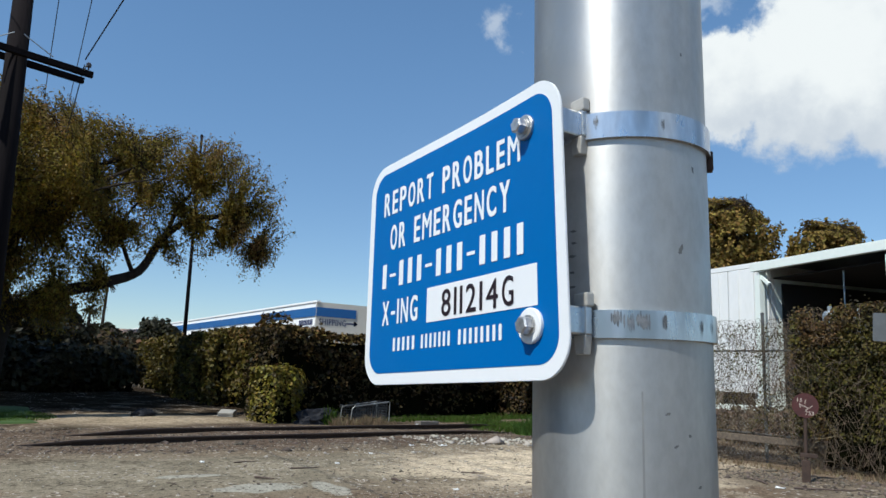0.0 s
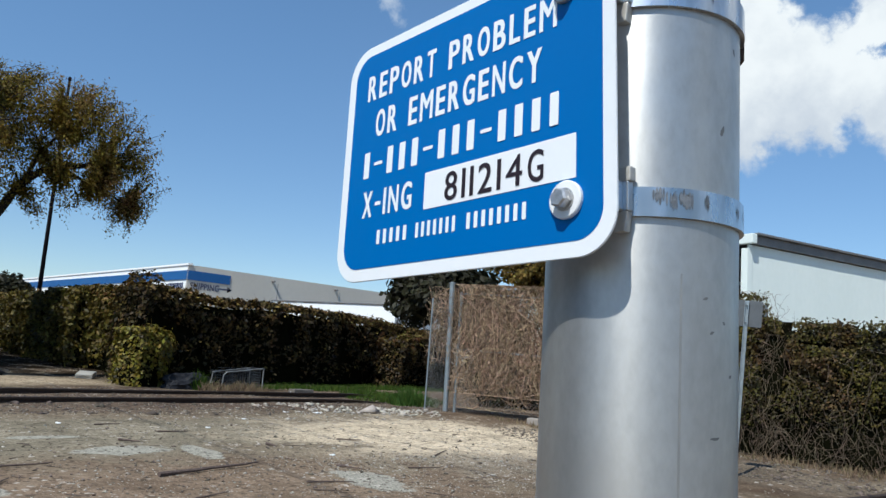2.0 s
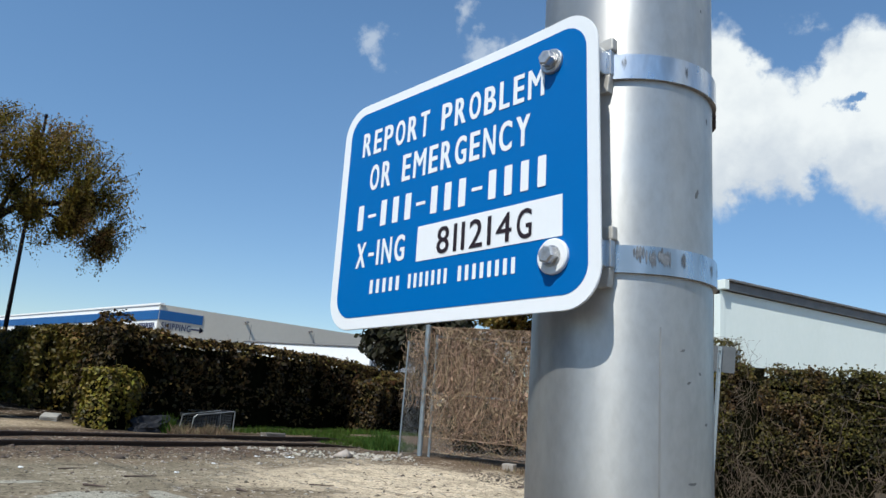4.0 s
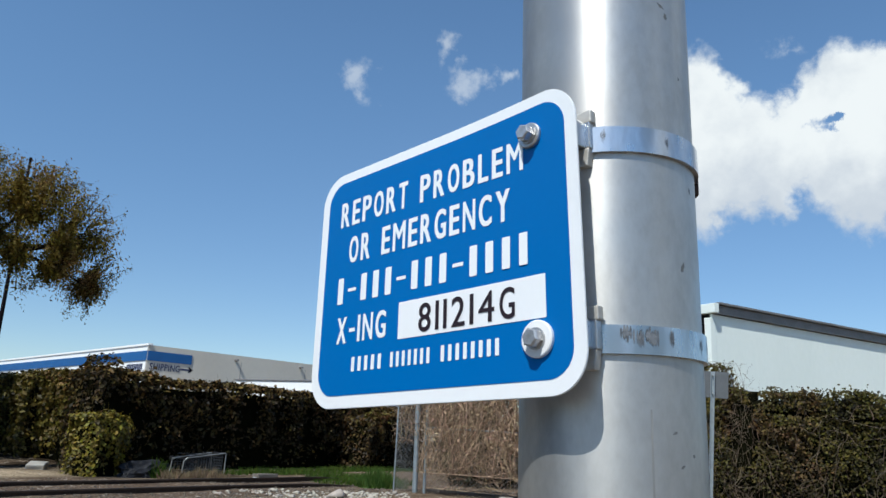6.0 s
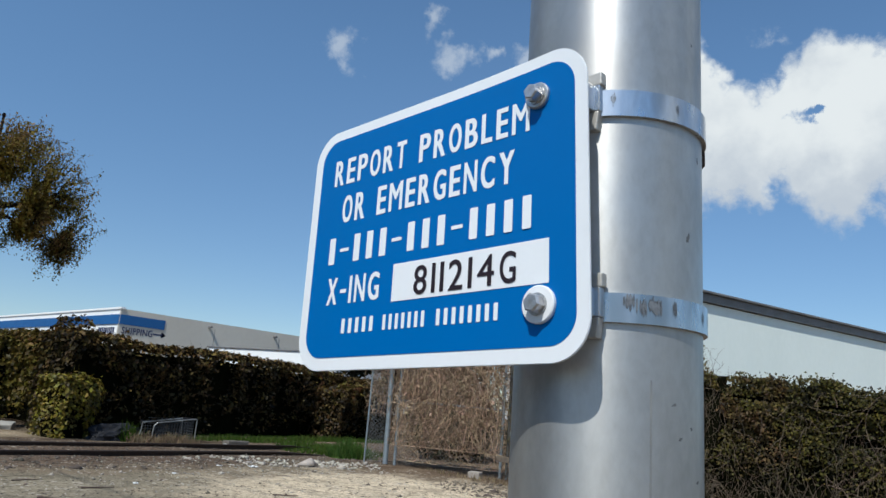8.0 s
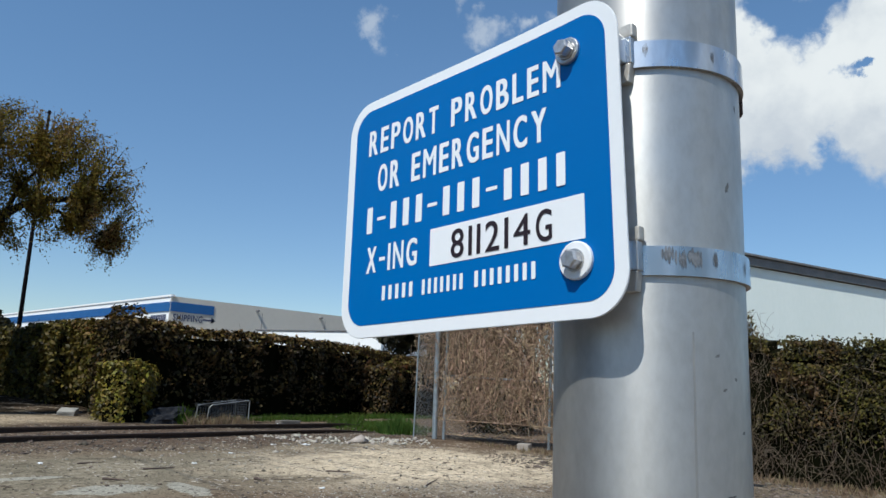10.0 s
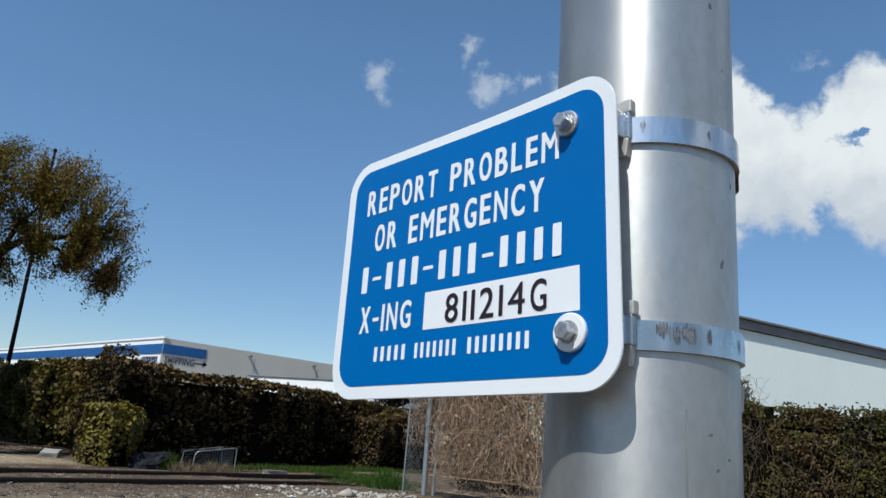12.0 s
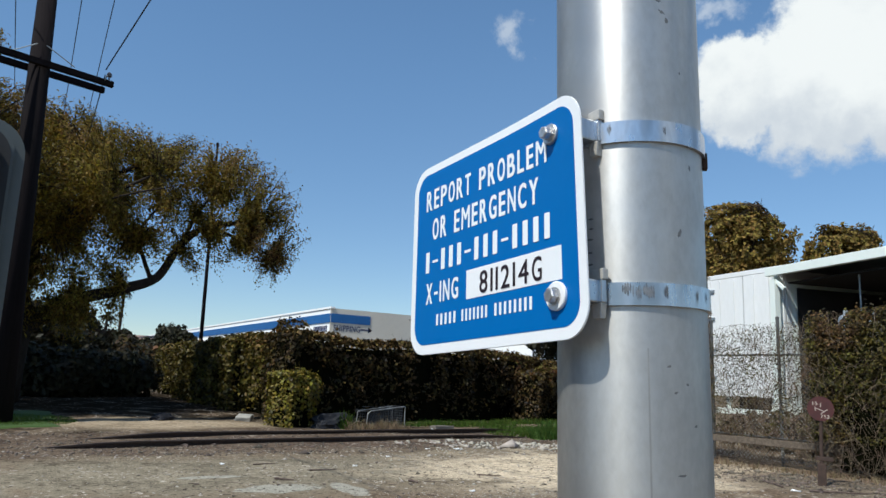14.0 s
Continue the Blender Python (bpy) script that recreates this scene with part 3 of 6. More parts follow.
grass_patch("grass", "bright green grass beside the gate post", [(-12.6, 10.2, 1.1, 1.2), (-11.4, 9.7, 0.55, 0.55), (-13.6, 10.5, 0.9, 1.0)], 5200, 0.13, M_GRASS, 12)
grass_patch("grass", "thin grass along the hedge foot", [(-15.0, 9.4, 0.35, 2.2), (-15.7, 12.5, 0.4, 2.5)], 5000, 0.16, M_GRASS, 13)
grass_patch("grass", "tall vivid green tuft at the foot of the gate post", [(-11.35, 9.55, 0.42, 0.40)], 2600, 0.34, M_TUFT, 17)
grass_patch("weeds", "dry tan weeds beside the fallen cart", [(-13.75, 7.05, 0.35, 0.55), (-13.6, 6.3, 0.3, 0.3)], 1500, 0.24, M_DRY_GRASS, 14)
grass_patch("weeds", "green weed clump at the hedge foot", [(-14.2, 6.25, 0.2, 0.22)], 500, 0.36, M_GRASS, 15)
grass_patch("weeds", "dry grass along the foot of the vine fence", [(-3.4, 9.7, 2.6, 0.45), (-7.2, 9.6, 2.2, 0.3)], 1800, 0.12, M_DRY_GRASS, 16)


# ---- railway tracks ----
def rail_profile():
    half = [(0.036, 0.0), (0.036, -0.022), (0.030, -0.034), (0.010, -0.040), (0.008, -0.115), (0.020, -0.128), (0.070, -0.142), (0.070, -0.152)]
    return half + [(-x, z) for x, z in reversed(half)]


def rail(parent, line, top, shown):
    bm = bmesh.new()
    rings = []
    for i, (x, y) in enumerate(line):
        x0, y0 = line[max(i - 1, 0)]
        x1, y1 = line[min(i + 1, len(line) - 1)]
        ahead = Vector((x1 - x0, y1 - y0, 0)).normalized()
        side = Vector((ahead.y, -ahead.x, 0))
        wave = 0.006 * noise.noise((y * 0.4, x, 0)) - 0.10 * min(max((shown[0] - y) / 1.3, 0), 1) - 0.10 * min(max((y - shown[1]) / 1.5, 0), 1)
        rings.append([bm.verts.new(Vector((x, y, top + wave)) + u * side + Vector((0, 0, v))) for u, v in rail_profile()])
    k = len(rings[0])
    for a, b in zip(rings, rings[1:]):
        for i in range(k):
            bm.faces.new((a[i], a[(i + 1) % k], b[(i + 1) % k], b[i]))
    bm.faces.new(rings[0])
    bm.faces.new(list(reversed(rings[-1])))
    bmesh.ops.recalc_face_normals(bm, faces=bm.faces)
    return part("rail", bm, M_RAIL, parent)


def track(name, label, line_at, ys, top, tie_step, tie_mat, side=1, shown=((-90, 90), (-90, 90))):
    t = thing(name, label, "railway track", kind="structure")
    near = [line_at(y) for y in ys]
    rail(t, near, top, shown[0])
    rail(t, [(x - 1.435 * side, y) for x, y in near], top, shown[1])
    tie = box_bm((2.5, 0.22, 0.14), bevel=0.012)
    first = part("tie", tie, tie_mat, t)
    first.location = (line_at(ys[0])[0] - 0.72 * side, ys[0], top - 0.23)
    y = ys[0] + tie_step
    while y < ys[-1]:
        o = new("tie", first.data)
        o.parent = t
        o.location = (line_at(y)[0] - 0.72 * side, y, top - 0.23 + 0.012 * noise.noise((y, 7, 0)))
        o.rotation_euler = (0, 0, 0.08 + 0.05 * noise.noise((y * 3, 1, 0)))
        y += tie_step
    return t


track("railway_track", "rusty half-buried railway track in dark ballast", lambda y: (-10.95 - 0.085 * y, y), list(np.arange(-6.0, 19.1, 0.5)), 0.075, 0.62, M_TIE, 1, ((1.2, 8.2), (2.2, 9.4)))
track("railway_track", "rusty siding rails running in dirt", lambda y: (-2.02 + 0.02 * (y - 7.4) + 0.10 * (y - 7.4) - 0.005 * (y - 7.4) ** 2, y), list(np.arange(3.5, 9.31, 0.4)), 0.10, 0.62, M_TIE, -1)


def stones(name, label, spots, count, size, mat, seed, category="stones"):
    """Angular stones lying on the ground, in ellipses (x, y, half x, half y)."""
    rng = np.random.default_rng(seed)
    share = np.array([s[2] * s[3] for s in spots])
    which = rng.choice(len(spots), count, p=share / share.sum())
    s = np.array(spots)[which]
    r, a = np.sqrt(rng.uniform(0, 1, count)), rng.uniform(0, 2 * math.pi, count)
    x, y = s[:, 0] + r * np.cos(a) * s[:, 2], s[:, 1] + r * np.sin(a) * s[:, 3]
    z = np.array([ground_height(u, v) for u, v in zip(x, y)])
    shape = np.array([(1, 0, 0), (-1, 0, 0), (0, 1, 0), (0, -1, 0), (0, 0, 1), (0, 0, -1)], float)
    tri = np.array([(0, 2, 4), (2, 1, 4), (1, 3, 4), (3, 0, 4), (2, 0, 5), (1, 2, 5), (3, 1, 5), (0, 3, 5)])
    d = size * rng.lognormal(-0.15, 0.45, count)[:, None, None]
    v = shape[None] * rng.uniform(0.55, 1.2, (count, 6, 1)) + rng.normal(size=(count, 6, 3)) * 0.14
    v[:, :, 2] *= 0.55
    t = rng.uniform(0, 6.28, count)
    c, sn = np.cos(t)[:, None], np.sin(t)[:, None]
    v = np.stack([v[..., 0] * c - v[..., 1] * sn, v[..., 0] * sn + v[..., 1] * c, v[..., 2]], -1) * d
    v += np.stack([x, y, z], 1)[:, None] + np.array([0, 0, 1.0]) * d * 0.12
    faces = tri[None] + np.arange(count)[:, None, None] * 6
    return tagged(leaf_mesh(name, v.reshape(-1, 3), faces.reshape(-1, 3), mat), label, category, kind="stuff")


stones("gravel", "grey-brown ballast stones along the track", [(-10.4, 4.5, 0.75, 7.5), (-11.9, 4.5, 0.55, 8.5), (-13.2, 4.5, 0.5, 7.0)], 6500, 0.019, M_STONE, 21)
stones("gravel", "loose gravel scattered over the dirt", [(-6.6, 5.0, 2.6, 5.0), (-4.6, 3.2, 1.7, 2.6)], 3200, 0.010, M_STONE, 22)
stones("rubble", "pale broken concrete pieces beside the track", [(-10.0, 7.2, 0.55, 1.25), (-9.7, 8.0, 0.6, 0.8), (-10.9, 6.5, 0.35, 0.8)], 300, 0.042, M_PALE_STONE, 23)
stones("gravel", "pale pebbles scattered on the dirt", [(-7.6, 4.6, 2.8, 4.6), (-4.0, 6.5, 1.6, 1.4)], 900, 0.013, M_PALE_STONE, 24)
stones("gravel", "pale chips strewn over the brown dirt", [(-4.6, 3.2, 1.5, 2.4), (-4.9, 4.8, 1.1, 1.6)], 4200, 0.0070, M_PALE_STONE, 26)
stones("gravel", "pale chips in the brown gravel beside the near rail", [(-9.9, 3.5, 0.8, 5.0), (-9.2, 6.5, 0.7, 2.5)], 550, 0.014, M_PALE_STONE, 27)
stones("gravel", "gravel along the siding rail and fence foot", [(-3.6, 8.6, 2.3, 0.9), (-6.4, 8.6, 1.5, 0.9)], 1800, 0.022, M_STONE, 25)


def litter(name, label, category, x, y, size, turn, mat, seed, thick=0.012):
    """A crumpled flat scrap."""
    rng = np.random.default_rng(seed)
    bm = bmesh.new()
    g = bmesh.ops.create_grid(bm, x_segments=5, y_segments=4, size=0.5)["verts"]
    for v in g:
        v.co.x *= size[0]
        v.co.y *= size[1]
        v.co.z = abs(rng.normal()) * size[2]
        v.co.x += rng.normal() * 0.04 * size[0]
        v.co.y += rng.normal() * 0.04 * size[1]
    back = bmesh.ops.extrude_face_region(bm, geom=list(bm.faces))["geom"]
    bmesh.ops.translate(bm, vec=(0, 0, thick), verts=[v for v in back if isinstance(v, bmesh.types.BMVert)])
    bmesh.ops.recalc_face_normals(bm, faces=bm.faces)
    ob = part(name, bm, mat)
    ob.matrix_basis = pose(x, y, ground_height(x, y), 0, 0, turn)
    return tagged(ob, label, category)


LITTER = [(-9.6, 6.15, 0.14, 0.09), (-9.9, 5.75, 0.08, 0.06), (-8.2, 3.65, 0.05, 0.04), (-10.3, 7.9, 0.14, 0.10),
          (-8.7, 2.1, 0.06, 0.04), (-13.9, 8.35, 0.20, 0.14), (-5.9, 3.9, 0.05, 0.04), (-9.1, 4.6, 0.07, 0.05), (-4.7, 7.6, 0.10, 0.07)]
for i, (x, y, a, b) in enumerate(LITTER):
    litter("paper_scrap", "crumpled white paper scrap lying on the dirt", "litter", x, y, (a, b, 0.008), i * 47, M_PAPER, 40 + i, 0.006)


def stick(x, y, length, radius, turn, seed):
    rng = np.random.default_rng(seed)
    pts = [(u * length, 0.05 * length * math.sin(3 * u + seed), radius * (0.8 + 0.3 * rng.uniform())) for u in np.linspace(-0.5, 0.5, 7)]
    bm = tube_bm(pts, [radius * (1.1 - 0.1 * i) for i in range(7)], 6)
    if length > 0.6:
        tube_bm([pts[4], (pts[4][0] + 0.1 * length, 0.1 * length, radius)], [radius * 0.6, radius * 0.3], 5, bm)
    ob = part("stick", bm, M_STICK)
    ob.matrix_basis = pose(x, y, ground_height(x, y) + 0.004, 0, 0, turn)
    return tagged(ob, "dark dead stick lying on the dirt", "stick", "sticks on the ground")


for i, (x, y, l, r, t) in enumerate([(-5.50, 2.42, 1.05, 0.018, 112), (-6.05, 1.15, 0.42, 0.009, 100), (-7.8, 3.05, 0.35, 0.010, 84), (-7.2, 2.35, 0.22, 0.012, 40), (-5.35, 0.85, 0.28, 0.008, 150),
                                     (-4.75, 3.1, 0.40, 0.008, 75), (-4.6, 2.0, 0.34, 0.008, 120), (-5.0, 4.35, 0.36, 0.007, 80), (-7.0, 4.9, 0.30, 0.008, 60), (-5.2, 3.6, 0.25, 0.01, 20),
                                     (-8.6, 2.6, 0.30, 0.009, 95), (-6.6, 3.6, 0.16, 0.014, 10), (-5.7, 5.2, 0.5, 0.009, 130), (-4.4, 8.0, 0.7, 0.012, 60), (-5.2, 7.9, 0.5, 0.012, 150)]):
    stick(x, y, l, r, t, 60 + i)


def twig_litter(count, seed):
    """Broken twigs and dead leaf stalks strewn over the near dirt."""
    rng = np.random.default_rng(seed)
    x, y = rng.uniform(-7.5, -3.2, count), rng.uniform(0.4, 7.0, count)
    a, half = rng.uniform(0, math.pi, count), rng.lognormal(-3.3, 0.5, count)
    rows = []
    for k in (-1, 0, 1):
        px, py = x + k * half * np.cos(a), y + k * half * np.sin(a) + (k == 0) * half * 0.15
        rows.append(np.stack([px, py, [ground_height(u, v) + 0.006 for u, v in zip(px, py)]], 1))
    ob = leaf_mesh("twig_litter", *strands(np.stack(rows, 1), rng.uniform(0.002, 0.006, count)), M_STICK)
    return tagged(ob, "small broken dark twigs strewn over the dirt", "twigs", kind="stuff")


twig_litter(260, 77)

# ---- the crossing mast and its sign ----
MAST_R = 0.0696
MAST_WAY = Vector((-0.0095, -0.008, 0.9999)).normalized()


def mast_matrix():
    turn = Vector((0, 0, 1)).rotation_difference(MAST_WAY).to_matrix().to_4x4()
    foot = Vector((0, 0, 1.269)) - MAST_WAY * 1.269
    return Matrix.Translation((foot.x, foot.y, 0)) @ turn


def ring_bm(r0, r1, low, high, sides=72, bevel=0.0, start=0.0, end=360.0):
    """A band round the mast: inner and outer radius, between two heights."""
    bm = bmesh.new()
    full = end - start >= 360
    steps = np.linspace(radians(start), radians(end), sides, endpoint=not full)
    shape = [(r0, low), (r1 - bevel, low), (r1, low + bevel), (r1, high - bevel), (r1 - bevel, high), (r0, high)] if bevel else [(r0, low), (r1, low), (r1, high), (r0, high)]
    rings = [[bm.verts.new((r * math.cos(a), r * math.sin(a), z)) for r, z in shape] for a in steps]
    k = len(shape)
    for a, b in zip(rings, rings[1:] + ([rings[0]] if full else [])):
        for i in range(k):
            bm.faces.new((a[i], b[i], b[(i + 1) % k], a[(i + 1) % k]))
    if not full:
        bm.faces.new(rings[0])
        bm.faces.new(list(reversed(rings[-1])))
    bmesh.ops.recalc_face_normals(bm, faces=bm.faces)
    return bm


def pipe_bm():
    """The hollow mast pipe, in short lengths, open at the foot."""
    bm = bmesh.new()
    levels = [(MAST_R, z) for z in np.linspace(0.0, 4.2, 43)] + [(MAST_R - 0.006, 4.2), (MAST_R - 0.006, 3.9)]
    rings = [[bm.verts.new((r * math.cos(a), r * math.sin(a), z)) for a in np.linspace(0, 2 * math.pi, 128, endpoint=False)] for r, z in levels]
    for a, b in zip(rings, rings[1:]):
        for k in range(128):
            bm.faces.new((a[k], a[(k + 1) % 128], b[(k + 1) % 128], b[k]))
    return bm


def crossing_mast():
    m = thing("signal_mast", "tall brushed aluminium crossing mast with two steel bands", "pole", mast_matrix())
    part("pipe", pipe_bm(), M_MAST, m, smooth=False)
    for p in m.children[0].data.polygons:
        p.use_smooth = abs(p.normal.z) < 0.5
    # the weld seam of the rolled pipe
    bm = bmesh.new()
    rows = []
    for z in np.linspace(0.3, 1.165, 16):
        half = 0.0008 + 0.0005 * noise.noise((z * 9, 0, 0))
        rows.append([bm.verts.new((math.cos(b) * (MAST_R + 0.0001), math.sin(b) * (MAST_R + 0.0001), z)) for b in (radians(-35) - half / MAST_R, radians(-35) + half / MAST_R)])
    for p, q in zip(rows, rows[1:]):
        bm.faces.new((p[0], p[1], q[1], q[0]))
    part("weld_seam", bm, M_SEAM, m)
    part("base_flange", ring_bm(MAST_R, 0.15, 0.0, 0.03, 48, 0.004), M_MAST, m)
    for i in range(4):
        b = radians(45 + 90 * i)
        part("anchor_bolt", tube_bm([(0.12 * math.cos(b), 0.12 * math.sin(b), 0.03), (0.12 * math.cos(b), 0.12 * math.sin(b), 0.07)], 0.011, 6), M_BOLT, m)
    return m


def band_clamp(low, high, name_label, buckled, streaks=()):
    """A stainless strap round the mast with its bracket and screw, a thing of its own."""
    c = thing("band_clamp", name_label, "clamp", mast_matrix(), "straps round the mast")
    bm = ring_bm(MAST_R + 0.0003, MAST_R + 0.0030, low, high, 120)
    for v in bm.verts:
        if v.co.xy.length > MAST_R + 0.002:
            v.co.xy *= 1 + 0.0035 * noise.noise((v.co.x * 70, v.co.y * 70, low * 40)) + 0.004 * (v.co.z < low + 1e-5)
    for e in bm.edges:
        e.smooth = abs(e.verts[0].co.z - e.verts[1].co.z) > 0.001
    part("strap", bm, M_BAND, c, smooth=True)
    rng = np.random.default_rng(int(low * 1000))
    for angle, wide, tall, up in streaks:
        bm = bmesh.new()
        for k in range(5):
            b = radians(angle) + wide * (k - 2) * 0.8 / MAST_R
            half = wide * rng.uniform(0.25, 0.6) / MAST_R
            top = low + (high - low) * up + tall * rng.uniform(0.5, 1.0)
            foot = low + (high - low) * up - tall * rng.uniform(0.2, 1.0)
            rows = []
            for f in np.linspace(0, 1, 7):
                z = min(max(top + (foot - top) * f, low + 0.0004), high - 0.0004)
                thin = half * math.sin(math.pi * (0.08 + 0.84 * f)) * rng.uniform(0.6, 1.2)
                rows.append([bm.verts.new((math.cos(q) * (MAST_R + 0.0036), math.sin(q) * (MAST_R + 0.0036), z)) for q in (b - thin, b + thin)])
            for p, q in zip(rows, rows[1:]):
                bm.faces.new((p[0], p[1], q[1], q[0]))
        part("smudge", bm, M_STREAK, c, "dark upright streak")
    mid = (low + high) / 2
    if not buckled:
        return c
    # the buckle on the far side
    a = radians(41)
    buckle = box_bm((0.005, 0.010, 0.016), (0, 0, 0), 0.0015)
    o = part("buckle", buckle, M_RUST, c, "dark rusty buckle")
    o.matrix_basis = Matrix.Translation((math.cos(a) * (MAST_R + 0.0025), math.sin(a) * (MAST_R + 0.0025), mid - 0.012)) @ Matrix.Rotation(a, 4, "Z")
    return c


mast = crossing_mast()
band_clamp(1.3495, 1.3695, "shiny steel strap holding the top of the sign", True, ((-68, 0.0013, 0.007, 0.6), (-59, 0.0009, 0.006, 0.6), (-20, 0.0006, 0.005, 0.5)))
band_clamp(1.2015, 1.2215, "shiny streaked steel strap holding the foot of the sign", False,
           ((-67, 0.0018, 0.008, 0.6), (-48, 0.0026, 0.0075, 0.65), (-41, 0.0012, 0.008, 0.5), (-34, 0.0024, 0.008, 0.6), (-22, 0.0008, 0.006, 0.6), (5, 0.0008, 0.007, 0.5), (18, 0.0006, 0.007, 0.5)))

SIGN = Matrix(((0.99889, 0.00057, -0.04709, -0.1049), (0.0, 0.99993, 0.0121, -0.0946), (0.04709, -0.01209, 0.99882, 1.1649), (0, 0, 0, 1)))


def sign_bracket(low, high, bolt_z, label):
    """The flared-leg bracket between a strap and the sign, standing out from the mast behind the bolt."""
    b = thing("sign_bracket", label, "bracket", SIGN, "brackets behind the sign")
    mid = (low + high) / 2
    part("leg", box_bm((0.022, 0.020, 0.0205), (0.129, 0.0135, mid), 0.0015), M_BAND, b)
    part("saddle", box_bm((0.052, 0.006, 0.0205), (0.118, 0.0245, mid), 0.001), M_BAND, b)
    part("lug", box_bm((0.014, 0.007, 0.010), (0.1385, 0.0250, mid + 0.0150), 0.0012), M_BRACKET, b)
    lower = box_bm((0.012, 0.007, 0.014), (0.1370, 0.0250, mid - 0.0170), 0.0012)
    for v in lower.verts:
        if v.co.z < mid - 0.0170:
            v.co.x = 0.1370 + (v.co.x - 0.1370) * 0.72
    part("lug", lower, M_BRACKET, b)
    return b


sign_bracket(0.171, 0.211, 0.191, "pale metal bracket gripping the upper strap")
sign_bracket(0.022, 0.062, 0.039, "pale metal bracket gripping the lower strap")


def bars(name, parent, cells, low, high, y, mat, gap=0.22):
    """Writing shown as plain upright bars, one a character: cells of (left, right)."""
    for left, right in cells:
        cut = (right - left) * gap / 2
        out = corner_bend((left + right) / 2, high)
        part(name, rounded_plate(right - left - 2 * cut, high - low, 0.0008, 0.0002, ((left + right) / 2, (low + high) / 2), y - 0.0002 + out, segments=3), mat, parent)


def corner_bend(x, z):
    """How far the sign's upper free corner is bent out from the mast."""
    return -0.0065 * max(0.0, x / 0.15) ** 2 * max(0.0, (z - 0.02) / 0.2)


def bent_plate(bm):
    """Slice a plate into a grid and bend its corner."""
    for way, cuts in (((1, 0, 0), np.linspace(0.0, 0.14, 9)), ((0, 0, 1), np.linspace(0.03, 0.21, 8))):
        for c in cuts:
            bmesh.ops.bisect_plane(bm, geom=bm.verts[:] + bm.edges[:] + bm.faces[:], plane_co=Vector(way) * float(c), plane_no=way)
    for v in bm.verts:
        v.co.y += corner_bend(v.co.x, v.co.z)
    return bm


def emergency_sign():
    s = thing("emergency_sign", "blue and white metal railway emergency notice sign bolted to the mast", "sign", SIGN)
    W, H, MID = 0.3034, 0.2250, -0.0016
    part("plate", bent_plate(rounded_plate(W, H, 0.030, 0.0022, (MID, H / 2 - 0.0008), 0.0, 0.0004, 14)), M_SIGN_WHITE, s, "white plate with rounded corners")
    part("blue_panel", bent_plate(rounded_plate(0.2826, 0.2042, 0.0215, 0.0003, (-0.0012, 0.1125), -0.0004, 0.0, 14)), M_SIGN_BLUE, s, "deep blue field")
    part("number_panel", bent_plate(rounded_plate(0.1532, 0.0312, 0.0006, 0.0003, (0.0422, 0.0687), -0.0008, 0.0, 3)), M_SIGN_WHITE, s, "white number panel")
    f = -0.0006
    letter_row("notice_text", "REPORT PROBLEM", M_SIGN_WHITE, s, -0.1222, 0.0995, 0.1685, 0.1932, f, 0.012)
    letter_row("notice_text", "OR EMERGENCY", M_SIGN_WHITE, s, -0.1070, 0.0868, 0.1312, 0.1568, f, 0.012)
    letter_row("notice_text", "X-ING", M_SIGN_WHITE, s, -0.1180, -0.0500, 0.0566, 0.0805, f, 0.012)
    letter_row("number_text", "811214G", M_SIGN_BLACK, s, -0.0095, 0.0910, 0.0562, 0.0797, -0.0010, 0.004, 0.34, 0.0003)
    # the telephone line and the owner's line stay plain bars
    step = (0.1080 + 0.1245) / 14
    bars("notice_bar", s, [(-0.1245 + i * step, -0.1245 + (i + 1) * step) for i in range(14) if i not in (1, 5, 9)], 0.0935, 0.1180, f, M_SIGN_WHITE, 0.54)
    bars("notice_bar", s, [(-0.1245 + i * step, -0.1245 + (i + 1) * step) for i in (1, 5, 9)], 0.1040, 0.1070, f, M_SIGN_WHITE, 0.3)
    words = ((-0.0965, -0.0520, 5), (-0.0445, 0.0060, 7), (0.0145, 0.0780, 8))
    for a, b, k in words:
        bars("notice_bar", s, [(a + (b - a) * i / k, a + (b - a) * (i + 1) / k) for i in range(k)], 0.0305, 0.0432, f, M_SIGN_WHITE, 0.54)
    return s


def sign_bolt(x, z, washer, head, label):
    b = thing("sign_bolt", label, "bolt", SIGN @ Matrix.Translation((x, -0.0006 + corner_bend(x, z), z)), "bolts through the sign")
    bm = tube_bm([(0, 0, 0), (0, -0.0022, 0), (0, -0.0030, 0)], [washer, washer, washer - 0.0008], 32)
    part("washer", bm, M_WASHER if washer > 0.011 else M_BOLT, b)
    bm = tube_bm([(0, -0.003, 0), (0, -0.0042, 0)], [head * 1.15, head * 1.15], 24)
    part("flange", bm, M_BOLT, b)
    bm = tube_bm([(0, -0.004, 0), (0, -0.0100, 0), (0, -0.0112, 0)], [head, head, head * 0.82], 6)
    part("head", bm, M_BOLT, b)
    return b


emergency_sign()
sign_bolt(0.1085, 0.1915, 0.0100, 0.0062, "hexagonal steel bolt through the top of the sign")
sign_bolt(0.1115, 0.0385, 0.0132, 0.0068, "hexagonal steel bolt on a white washer")


